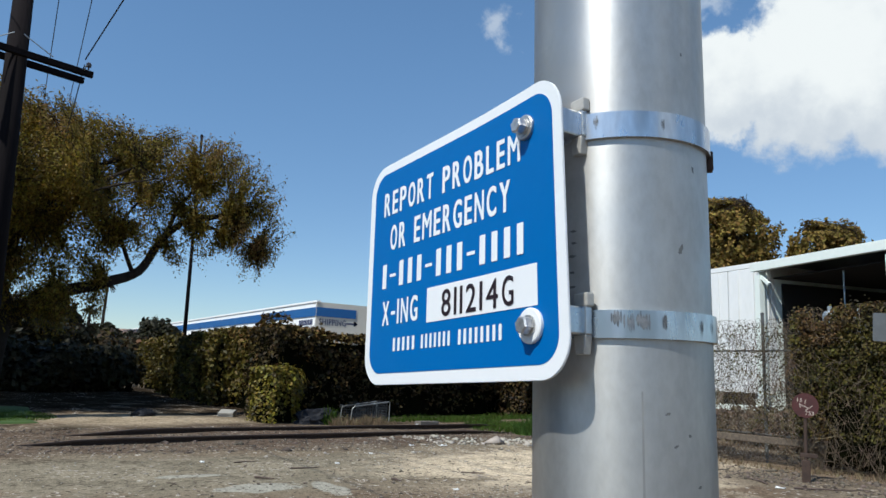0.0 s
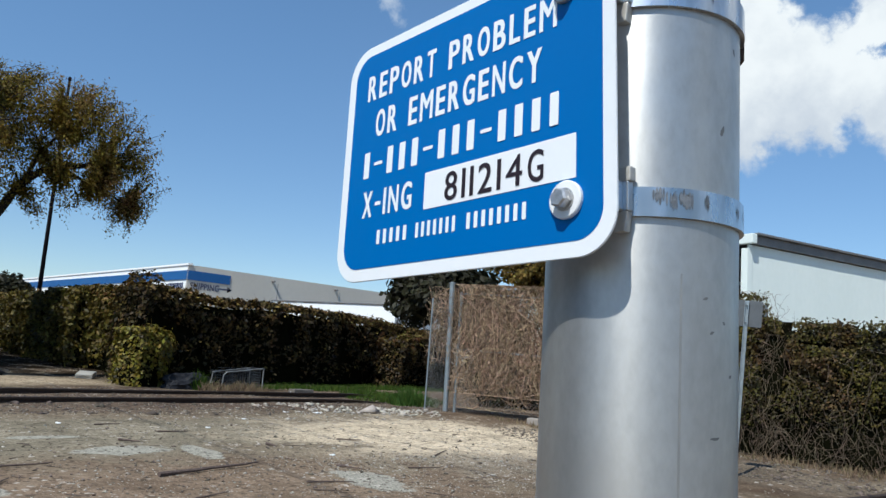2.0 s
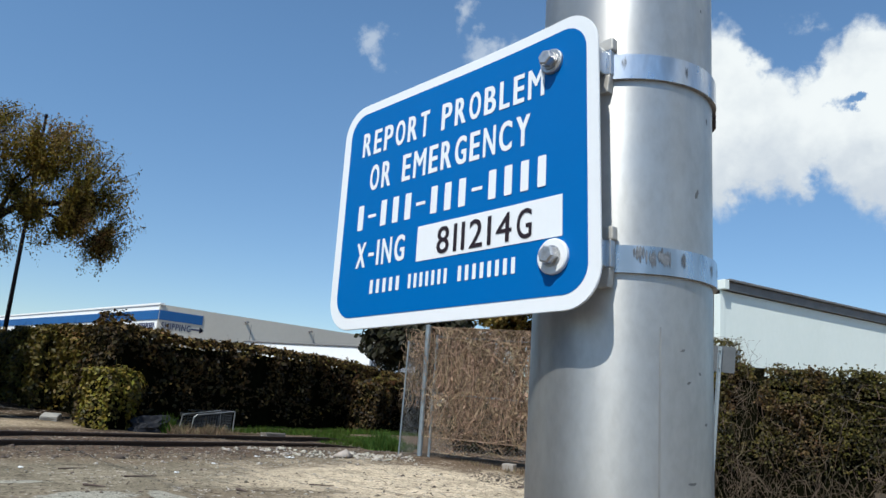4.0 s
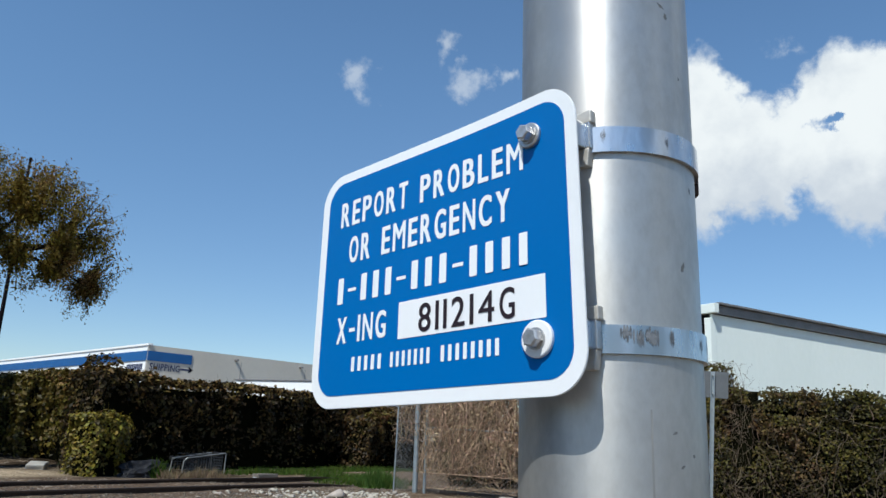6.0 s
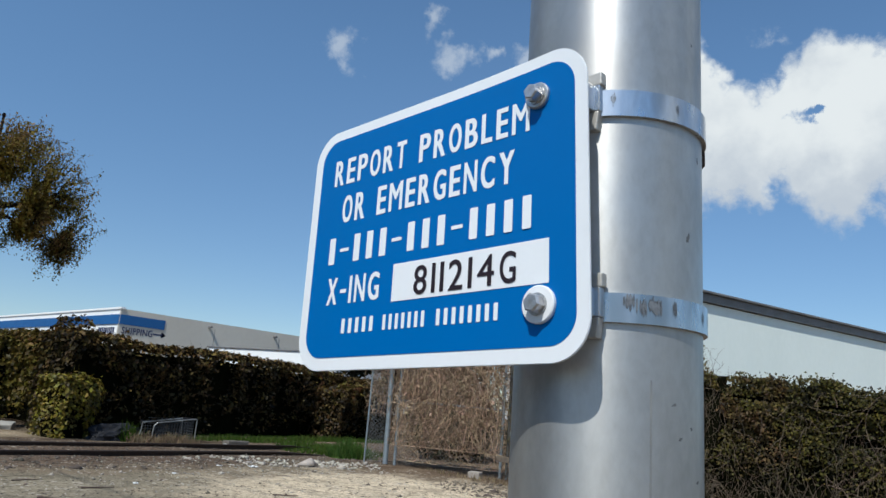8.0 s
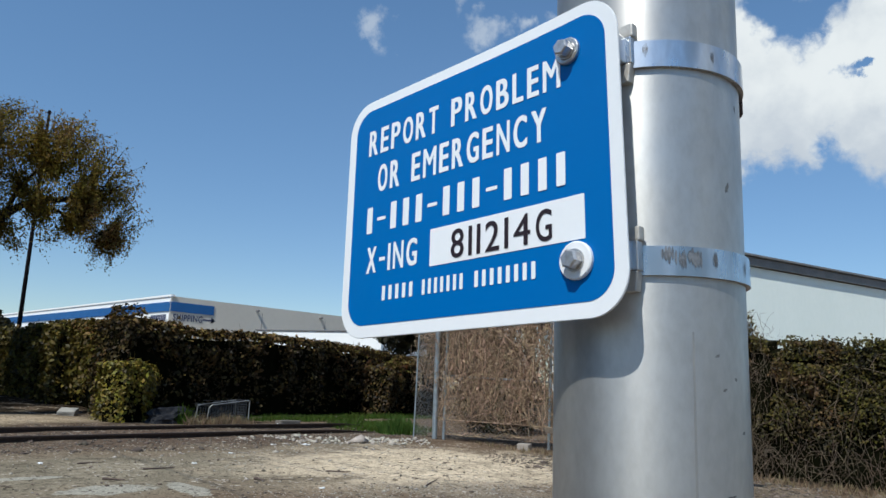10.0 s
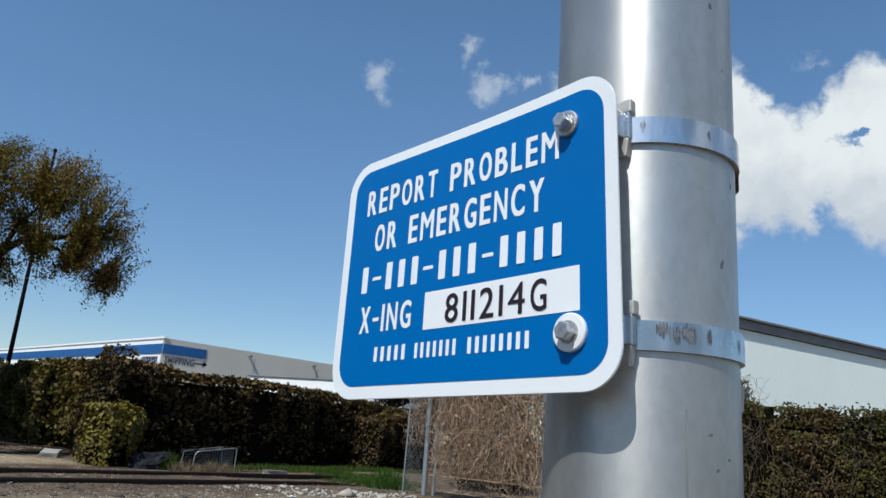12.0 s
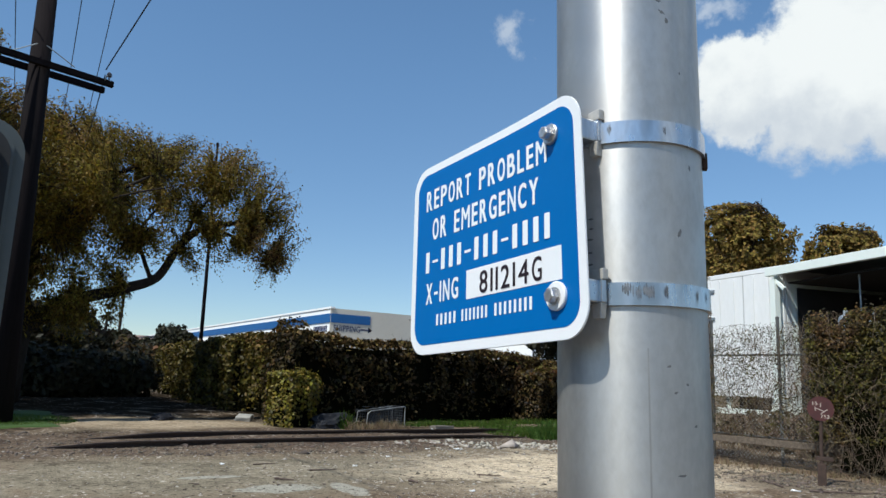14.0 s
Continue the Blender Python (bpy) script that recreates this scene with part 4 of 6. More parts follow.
def scuff(angle, z, wide, high, tilt, seed):
    """A thin worn mark on the mast's surface."""
    rng = np.random.default_rng(seed)
    bm = bmesh.new()
    ring = []
    for a in np.linspace(0, 2 * math.pi, 14, endpoint=False):
        r = rng.uniform(0.55, 1.1)
        u, v = wide * r * math.cos(a), high * r * math.sin(a)
        u, v = u * math.cos(tilt) - v * math.sin(tilt), u * math.sin(tilt) + v * math.cos(tilt)
        b = radians(angle) + u / MAST_R
        ring.append(bm.verts.new((math.cos(b) * (MAST_R + 0.00012), math.sin(b) * (MAST_R + 0.00012), z + v)))
    bm.faces.new(ring)
    part("scuff_mark", bm, M_SCUFF, mast)


for i, (a, z, wd, hg, tl) in enumerate([(-75, 1.281, 0.0032, 0.0012, 0), (-75, 1.272, 0.0030, 0.0011, 0), (-76, 1.262, 0.0033, 0.0014, 0), (-76, 1.250, 0.0028, 0.0012, 0), (-76, 1.239, 0.0030, 0.0012, 0), (-8, 1.267, 0.0022, 0.0050, -0.5), (-5, 1.135, 0.0018, 0.0016, 0), (-15, 1.128, 0.0025, 0.0013, 0.3), (2, 1.10, 0.003, 0.0012, 0.2), (-12, 1.06, 0.005, 0.0011, 0.1),
                                        (-20, 1.15, 0.0025, 0.0012, 0.4), (5, 1.33, 0.0015, 0.003, 0.2), (-3, 1.42, 0.0014, 0.002, 0), (-18, 1.478, 0.004, 0.0016, -0.5), (-22, 1.49, 0.006, 0.0018, -0.4), (-14, 1.47, 0.002, 0.004, 0.2)]):
    scuff(a, z, wd, hg, tl, 80 + i)


# ---- hedges and shrubs ----
def clipped_hedge(name, label, line, width, height, seed, per_m2, size, leaf_mat, top_bumps=(), core_inset=0.24, depth=0.10, sparse=1.0, bulge=0.14, category="hedge", top_mat=None, group="", lean=0.85):
    """A clipped hedge along a line of (x, y) points: a near-black mass for the shade inside, and leaves over its faces
    and top.
    """
    rng = np.random.default_rng(seed)
    h = thing(name, label, category, group=group)
    pts = np.array(line, float)
    seg = np.diff(pts, axis=0)
    length = np.linalg.norm(seg, axis=1)
    total = length.sum()
    cum = np.concatenate([[0], np.cumsum(length)])

    def at(s):
        i = np.clip(np.searchsorted(cum, s, side="right") - 1, 0, len(seg) - 1)
        f = ((s - cum[i]) / length[i])[:, None]
        way = seg[i] / length[i][:, None]
        return pts[i] + f * seg[i], np.stack([way[:, 1], -way[:, 0]], 1)

    def top(s):
        z = np.array([height * (1 + 0.05 * noise.noise((u * 0.55, seed, 0)) + 0.035 * noise.noise((u * 2.1, seed, 4))) for u in s])
        for c, half, add in top_bumps:
            z += add * np.exp(-(((s - c) / half) ** 2))
        return z

    # inner mass, near-black to paint the shade between the leaves
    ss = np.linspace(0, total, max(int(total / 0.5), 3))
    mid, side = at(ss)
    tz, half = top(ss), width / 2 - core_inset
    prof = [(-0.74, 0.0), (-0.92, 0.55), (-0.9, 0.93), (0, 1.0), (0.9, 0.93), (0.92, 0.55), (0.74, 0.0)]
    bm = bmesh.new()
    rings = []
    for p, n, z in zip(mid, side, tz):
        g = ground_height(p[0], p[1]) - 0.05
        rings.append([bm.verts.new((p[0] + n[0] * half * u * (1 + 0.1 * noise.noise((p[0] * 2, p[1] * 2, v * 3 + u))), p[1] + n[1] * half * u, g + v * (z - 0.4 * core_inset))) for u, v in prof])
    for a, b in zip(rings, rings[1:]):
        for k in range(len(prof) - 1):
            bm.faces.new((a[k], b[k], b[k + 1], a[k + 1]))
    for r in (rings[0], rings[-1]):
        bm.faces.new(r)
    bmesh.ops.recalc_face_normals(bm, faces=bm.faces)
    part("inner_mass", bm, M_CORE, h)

    def place(n):
        s = rng.uniform(-0.12, total + 0.12, n)
        zt = top(s)
        mid, side = at(np.clip(s, 0, total))
        kind = rng.uniform(0, 1, n) * (2 * height + width + 0.001)
        face = np.where(kind < height, 1.0, np.where(kind < 2 * height, -1.0, 0.0))
        z = np.where(face != 0, np.sqrt(rng.uniform(0.0004, 1, n)) * zt, zt + rng.normal(size=n) * 0.035)
        lump = np.array([noise.noise((a * 1.7, zz * 1.9, seed + f)) + 0.6 * noise.noise((a * 4.5, zz * 4.5, seed - f)) for a, zz, f in zip(s, z, face)])
        off = np.where(face != 0, face * (width / 2 + bulge * lump + 0.03 - np.abs(rng.normal(size=n)) * depth), rng.uniform(-1, 1, n) * width / 2)
        off = np.where(face != 0, off * (1 - 0.12 * np.clip(z / zt - 0.85, 0, 1) / 0.15), off)
        off = np.where(face != 0, off * (0.78 + 0.22 * np.clip(z / zt / 0.8, 0, 1)), off)
        keep = (lump > -0.55 + (1 - sparse)) | (face == 0)
        xy = mid + side * off[:, None]
        way = seg[0] / length[0]
        end = np.where(s < 0, -1.0, np.where(s > total, 1.0, 0.0))
        xy = xy + way * (end * np.abs(rng.normal(size=n)) * 0.06)[:, None]
        g = np.array([ground_height(a, b) for a, b in xy])
        p = np.concatenate([xy, (g + z + np.where(face == 0, 0.05 * lump, 0))[:, None]], 1)
        out = np.concatenate([side * face[:, None] + way * end[:, None] * 1.5, np.where(face == 0, 1.0, 0.0)[:, None]], 1)
        return p[keep], out[keep]

    count = int(total * (2 * height + width) * per_m2)
    # leaves over both ends
    def ends(n):
        which = rng.uniform(0, 1, n) < 0.5
        s = np.where(which, 0.0, total)
        mid, side = at(s)
        way = np.where(which[:, None], -seg[0] / length[0], seg[-1] / length[-1])
        z = rng.uniform(0.01, 1, n) * top(s)
        off = rng.uniform(-1, 1, n) * width / 2
        lump = np.array([noise.noise((a * 2.3, zz * 2.3, seed + 9)) for a, zz in zip(off, z)])
        xy = mid + side * off[:, None] + way * (0.08 * lump + rng.normal(size=n) * 0.03)[:, None]
        g = np.array([ground_height(a, b) for a, b in xy])
        return np.concatenate([xy, (g + z)[:, None]], 1), np.concatenate([way, np.full((n, 1), 0.25)], 1)

    sets = [leaves(count, place, size, rng, lean=lean, lift=0.18), leaves(int(2 * width * height * per_m2), ends, size, rng)]
    v, f = merge(*sets)
    leaf_mesh("leaf_cover", v, f, leaf_mat, h)
    # leaves over the top and upper edge; a second material paints in sunlight
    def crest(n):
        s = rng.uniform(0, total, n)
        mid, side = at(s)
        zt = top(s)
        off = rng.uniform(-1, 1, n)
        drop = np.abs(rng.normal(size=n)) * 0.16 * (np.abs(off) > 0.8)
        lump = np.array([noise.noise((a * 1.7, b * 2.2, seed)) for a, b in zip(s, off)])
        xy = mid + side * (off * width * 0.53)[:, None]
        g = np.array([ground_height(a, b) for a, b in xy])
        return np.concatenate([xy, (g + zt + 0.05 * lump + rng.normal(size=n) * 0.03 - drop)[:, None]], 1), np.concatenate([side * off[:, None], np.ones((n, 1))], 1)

    leaf_mesh("young_leaf_cover", *leaves(int(total * width * per_m2 * 1.1), crest, size * 0.95, rng), top_mat or leaf_mat, h)
    # shoots standing above the clipped top
    s = rng.uniform(0, total, int(total * 16))
    mid, side = at(s)
    base = np.concatenate([mid + side * rng.uniform(-0.45, 0.45, (len(s), 1)) * width, (top(s) - 0.05)[:, None]], 1)
    base[:, 2] += [ground_height(a, b) for a, b in mid]
    tip = base + rng.normal(size=(len(s), 3)) * (0.05, 0.05, 0.0) + np.abs(rng.normal(size=(len(s), 1))) * (0, 0, 0.13)
    v, f = strands(np.stack([base, (base + tip) / 2 + rng.normal(size=base.shape) * 0.01, tip], 1), 0.004)
    lv = leaves(len(s) * 5, lambda n: ((base + (tip - base) * rng.uniform(0.3, 1, (len(s), 1)))[rng.integers(0, len(s), n)] + rng.normal(size=(n, 3)) * 0.02, np.tile((0, 0, 1.0), (n, 1))), size * 0.85, rng)
    leaf_mesh("shoot_cover", *merge((v, f), lv), top_mat or leaf_mat, h)
    return h


clipped_hedge("hedge", "tall clipped dark green hedge along the tracks", [(-15.75, 5.2), (-16.4, 9.0), (-17.6, 13.0), (-19.2, 17.5)], 1.3, 1.96, 101, 330, 0.064, M_LEAF, top_mat=M_LEAF_LIT, sparse=0.62,
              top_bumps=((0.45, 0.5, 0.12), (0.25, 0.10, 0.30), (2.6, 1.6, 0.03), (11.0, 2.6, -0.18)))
clipped_hedge("hedge", "long clipped olive hedge running back from the tracks", [(-17.2, 6.0), (-22.0, 6.25), (-27.0, 6.6), (-34.0, 6.6)], 1.2, 2.02, 102, 330, 0.078, M_LEAF_OLIVE, top_mat=M_LEAF_LIT, top_bumps=((3, 1.5, 0.08), (9, 2, -0.06)))
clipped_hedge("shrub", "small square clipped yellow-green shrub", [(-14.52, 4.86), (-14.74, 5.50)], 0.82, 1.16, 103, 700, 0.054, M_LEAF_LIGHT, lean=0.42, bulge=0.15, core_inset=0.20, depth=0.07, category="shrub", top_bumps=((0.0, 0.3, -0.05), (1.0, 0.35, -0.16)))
clipped_hedge("hedge", "brown-tinged lower hedge end near the gate", [(-16.4, 13.0), (-16.7, 14.0), (-17.2, 15.6)], 1.0, 1.62, 104, 420, 0.066, M_LEAF, top_mat=M_LEAF_LIT, bulge=0.3, core_inset=0.24, top_bumps=((0.0, 0.7, -0.25), (2.6, 0.9, -0.15)))
for i in range(5):
    x = -19.6 - 1.75 * i
    clipped_hedge("hedge_buttress", "upright bulging section of clipped olive hedge", [(x + 0.3 * math.sin(i * 5), 5.42 + 0.06 * i), (x - 0.95, 5.46 + 0.06 * i)], 0.62, 1.92 + 0.06 * math.sin(i * 2), 110 + i, 400, 0.075, M_LEAF_OLIVE, bulge=0.24, group="hedge sections")


def loose_shrub(name, label, spots, seed, count, size, mat, category="shrubs"):
    """Loose low shrubs: clumps (x, y, z, radius) of leaves on short stems."""
    rng = np.random.default_rng(seed)
    h = thing(name, label, category)
    s = np.array(spots)
    which = rng.choice(len(s), count, p=s[:, 3] ** 2 / (s[:, 3] ** 2).sum())

    def place(n):
        d = rng.normal(size=(n, 3))
        d /= np.linalg.norm(d, axis=1)[:, None]
        r = s[which, 3] * rng.uniform(0.55, 1.05, n) * (1 + 0.25 * np.array([noise.noise(tuple(q * 2.5)) for q in d + s[which, :3]]))
        p = s[which, :3] + d * r[:, None] * (1, 1, 0.8)
        g = np.array([ground_height(a, b) for a, b in p[:, :2]])
        p[:, 2] = np.maximum(p[:, 2], g + 0.02)
        return p, d

    leaf_mesh("leaf_cover", *leaves(count, place, size, rng, 2.0), mat, h)
    stems = []
    for x, y, z, r in spots:
        for k in range(7):
            e = rng.normal(size=3) * r * 0.5
            g = ground_height(x, y) - 0.05
            stems.append([(x + 0.05 * e[1], y, g), (x + e[0] * 0.4, y + e[1] * 0.4, (g + z) / 2), (x + e[0], y + e[1], z + abs(e[2]) * 0.6)])
    leaf_mesh("stem_tangle", *strands(np.array(stems), 0.015), M_TWIG, h)
    return h


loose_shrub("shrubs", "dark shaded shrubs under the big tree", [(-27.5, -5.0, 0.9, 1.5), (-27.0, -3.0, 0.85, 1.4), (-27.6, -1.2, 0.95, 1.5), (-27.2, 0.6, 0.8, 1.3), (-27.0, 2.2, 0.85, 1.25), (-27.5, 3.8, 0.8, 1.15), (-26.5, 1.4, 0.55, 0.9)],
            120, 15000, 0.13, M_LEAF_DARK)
loose_shrub("shrubs", "dark weedy shrubs behind the gate", [(-10.9, 12.2, 0.6, 0.9), (-11.5, 12.8, 0.8, 1.1)], 122, 5000, 0.09, M_LEAF_DARK)
loose_shrub("shrubs", "far olive shrubs behind the hedge", [(-44, 3.0, 1.2, 2.2), (-46, 6.0, 1.2, 2.0), (-48, 0.0, 1.4, 2.4), (-45, -4.0, 1.4, 2.6), (-52, 9.5, 1.2, 2.0)], 121, 9000, 0.22, M_LEAF)


loose_shrub("shrubs", "dry brown weeds round the trailer's foot", [(-9.6, 13.6, 0.22, 0.55), (-8.6, 13.2, 0.25, 0.6), (-7.7, 13.0, 0.22, 0.6), (-6.9, 12.6, 0.35, 0.75), (-6.2, 12.2, 0.5, 0.8), (-5.4, 12.0, 0.5, 0.8)],
            123, 15000, 0.075, M_TWIG)


# ---- the vine-covered chain-link gate and fence ----
def chain_link(a, b, low, high, step=0.075, wire=0.0021):
    """Woven wire between two ground points, from low to high: two families of slanting wires."""
    a, b = np.array(a, float), np.array(b, float)
    length, rise = np.linalg.norm(b - a), high - low
    paths = []
    for lean in (1, -1):
        for c in np.arange(-rise, length + rise, step):
            u0, u1 = (c, c + rise) if lean > 0 else (c + rise, c)
            t0, t1 = 0.0, 1.0
            du = u1 - u0
            lo_t, hi_t = sorted(((0 - u0) / du, (length - u0) / du))
            t0, t1 = max(t0, lo_t), min(t1, hi_t)
            if t1 - t0 < 0.02:
                continue
            row = []
            for t in (t0, t1):
                u = (u0 + du * t) / length
                row.append((*(a + (b - a) * u), low + rise * t))
            paths.append(row)
    return strands(np.array(paths), wire)


def fence_post(parent, x, y, high, radius, lean=(0, 0), name="post", mat=None):
    g = ground_height(x, y) - 0.12
    bm = tube_bm([(x, y, g), (x + lean[0], y + lean[1], high)], radius, 14)
    tube_bm([(x + lean[0], y + lean[1], high), (x + lean[0], y + lean[1], high + 0.02), (x + lean[0], y + lean[1], high + 0.035)], [radius * 1.15, radius * 1.15, radius * 0.3], 14, bm)
    return part(name, bm, mat or M_POST, parent, smooth=False)


def tangle(a, b, low, high, count, seed, spread=0.14, length=0.9, radius=0.005, fall=0.0, hang=0.0):
    """Tangled stems climbing over a fence between two ground points."""
    rng = np.random.default_rng(seed)
    a, b = np.array(a, float), np.array(b, float)
    span = np.linalg.norm(b - a)
    way = np.append((b - a) / span, 0)
    side = np.array([way[1], -way[0], 0])
    u = rng.uniform(0, span, count)
    z = low + (high - low) * rng.uniform(0, 1, count) ** (1 - fall)
    p = np.append(a, 0) + u[:, None] * way + z[:, None] * (0, 0, 1) + side * rng.normal(size=(count, 1)) * spread * 0.6
    d = rng.normal(size=(count, 2))
    d /= np.linalg.norm(d, axis=1)[:, None]
    rows = [p]
    turn = rng.normal(size=count) * 0.35
    ang = np.arctan2(d[:, 1], d[:, 0] * (1 - 0.8 * hang))
    turn = turn * (1 - 0.75 * hang)
    step = length * rng.uniform(0.4, 1.2, count) / 6
    for _ in range(6):
        ang = ang + turn + rng.normal(size=count) * 0.35 * (1 - 0.3 * hang)
        q = rows[-1] + step[:, None] * (np.cos(ang)[:, None] * way + np.sin(ang)[:, None] * np.array([0, 0, 1.0]) + side * rng.normal(size=(count, 1)) * 0.25)
        q[:, 2] = np.clip(q[:, 2], low, high + 0.12)
        along = np.clip((q - np.append(a, 0)) @ way, -0.1, span + 0.1)
        off = np.clip((q - np.append(a, 0)) @ side, -spread * 1.6, spread * 1.6)
        q = np.append(a, 0) + along[:, None] * way + off[:, None] * side + q[:, 2:] * np.array([0, 0, 1.0])
        rows.append(q)
    return strands(np.stack(rows, 1), radius * rng.uniform(0.5, 1.5, count))


def vine_leaves(a, b, low, high, count, seed, size, spread, patchy=0.0, bias=0.0, slope=0.0):
    rng = np.random.default_rng(seed)
    a, b = np.array(a, float), np.array(b, float)
    span = np.linalg.norm(b - a)
    way = np.append((b - a) / span, 0)
    side = np.array([way[1], -way[0], 0])

    def place(n):
        u, z = rng.uniform(0, span, n), low + (high - low) * rng.uniform(0, 1, n) ** (1 - bias)
        lump = np.array([noise.noise((p * 1.5, q * 1.8, seed)) + 0.5 * noise.noise((p * 4.1, q * 4.3, seed)) for p, q in zip(u, z)])
        keep = lump > -0.5 + patchy
        z = z + np.where(z > high - 0.35, 0.17 * lump + 0.05 * np.abs(rng.normal(size=n)) * (rng.uniform(0, 1, n) < 0.3), 0)
        z = z * (1 - slope * u / span)
        p = np.append(a, 0) + u[:, None] * way + z[:, None] * (0, 0, 1) + side * (np.where(rng.uniform(0, 1, n) < 0.75, 1, -1) * (spread * (0.5 + 0.6 * lump)) + rng.normal(size=n) * 0.05)[:, None]
        return p[keep], np.tile(side + (0, 0, 0.3), (n, 1))[keep]

    return leaves(count, place, size, rng, 1.6)


def gate():
    g = thing("chain_link_gate", "chain-link gate overgrown with dry brown vines", "gate")
    a, b = (-9.86, 9.42), (-7.95, 10.19)
    fence_post(g, -10.05, 9.36, 2.50, 0.050, (-0.06, 0.0))
    fence_post(g, a[0], a[1], 2.30, 0.028, (-0.03, 0), "frame_upright")
    fence_post(g, b[0], b[1], 2.36, 0.028, (0, 0), "frame_upright")
    for z in (1.22, 2.30):
        part("frame_rail", tube_bm([(*a, z), (*b, z - 0.03)], 0.020, 10), M_POST, g)
    part("wire_mesh", bmesh.new(), M_WIRE, g).data = leaf_mesh_data(*chain_link(a, b, 0.10, 2.34), M_WIRE)
    leaf_mesh("vine_tangle", *tangle(a, b, 0.40, 2.35, 2100, 131, 0.12, 1.3, 0.0050, 0.45, 1.0), M_VINE, g)
    leaf_mesh("loose_vine", *tangle(a, b, 0.12, 1.3, 420, 132, 0.06, 0.8, 0.0040), M_VINE, g)
    leaf_mesh("dead_leaf_cover", *vine_leaves(a, b, 0.75, 2.35, 500, 133, 0.045, 0.09, 0.25, 0.25), M_VINE, g)
    return g


def leaf_mesh_data(verts, faces, mat):
    ob = leaf_mesh("wire_mesh", verts, faces, mat)
    me = ob.data
    bpy.data.objects.remove(ob)
    return me


gate()


def side_fence():
    f = thing("chain_link_fence", "short chain-link fence return with dry vines by the gate", "fence")
    a, b = (-10.35, 9.12), (-10.10, 9.34)
    fence_post(f, -10.36, 9.10, 2.15, 0.015, (0.0, 0.0))
    leaf_mesh("wire_mesh", *chain_link((-10.75, 9.9), (-10.36, 9.10), 0.05, 2.2), M_WIRE, f)
    leaf_mesh("wire_mesh", *chain_link(a, b, 0.05, 2.2), M_WIRE, f)
    leaf_mesh("vine_tangle", *tangle((-10.5, 9.3), b, 0.9, 2.3, 260, 135, 0.12, 0.6, 0.0045, 0.2), M_VINE, f)
    return f


side_fence()


def vine_fence():
    """The long fence behind the siding: posts, rails, mesh, twigs and leaves, thinner towards the gate."""
    f = thing("vine_fence", "long chain-link fence smothered in green vines and dead twigs", "fence")
    a, mid, b = (-7.85, 10.22), (-5.9, 10.15), (2.6, 10.6)
    for x, y, hgt in ((-7.83, 10.22, 2.3), (-6.55, 10.2, 2.30), (-5.2, 10.17, 2.2), (-2.6, 10.3, 1.6), (0.0, 10.45, 1.5), (2.6, 10.6, 1.4)):
        fence_post(f, x, y, hgt, 0.026, mat=M_FENCE)
    for z in (0.42, 1.72):
        part("rail", tube_bm([(*a, z), (*mid, z), (*b, z)], 0.016, 10), M_FENCE, f)
    part("plank", box_bm((10.3, 0.04, 0.10), (0, 0, 0), 0.006), M_STICK, f).matrix_basis = Matrix.Translation((-2.65, 10.16, 0.36)) @ Matrix.Rotation(math.atan2(0.45, 8.5), 4, "Z")
    leaf_mesh("wire_mesh", *chain_link(a, mid, 0.05, 2.05), M_WIRE, f)
    leaf_mesh("wire_mesh", *chain_link(mid, b, 0.05, 1.2), M_WIRE, f)
    leaf_mesh("twig_tangle", *tangle(mid, b, 0.03, 1.60, 9500, 141, 0.40, 0.45, 0.0036, -0.5, 0.8), M_TWIG, f)
    leaf_mesh("twig_tangle", *tangle(a, mid, 0.05, 2.1, 1500, 142, 0.14, 0.45, 0.0032, -0.1, 0.9), M_TWIG, f)
    leaf_mesh("twig_tangle", *tangle((-5.9, 10.0), (-4.0, 10.05), 0.05, 2.2, 1500, 146, 0.26, 0.4, 0.0030, 0.0, 1.0), M_TWIG, f)
    leaf_mesh("leaf_cover", *merge(vine_leaves((-5.75, 10.05), (2.6, 10.5), 0.50, 2.10, 60000, 143, 0.027, 0.34, 0.15, 0.50, 0.32),
                               vine_leaves((-5.85, 9.98), (-4.2, 10.0), 0.45, 2.28, 15000, 144, 0.029, 0.25, 0.2, 0.2),
                               vine_leaves(a, mid, 0.3, 2.1, 4200, 145, 0.021, 0.14, 0.2)), M_LEAF_VINE, f)
    # near-black lumps behind the vines, standing for the shade in their gaps
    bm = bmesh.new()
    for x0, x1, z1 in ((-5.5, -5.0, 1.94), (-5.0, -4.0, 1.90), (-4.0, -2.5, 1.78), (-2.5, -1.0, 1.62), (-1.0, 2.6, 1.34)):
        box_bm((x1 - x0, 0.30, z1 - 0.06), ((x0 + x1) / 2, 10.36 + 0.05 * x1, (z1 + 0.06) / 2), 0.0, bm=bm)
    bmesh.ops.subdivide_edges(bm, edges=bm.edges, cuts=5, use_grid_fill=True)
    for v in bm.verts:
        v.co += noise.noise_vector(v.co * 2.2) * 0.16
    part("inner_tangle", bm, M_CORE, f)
    return f


vine_fence()

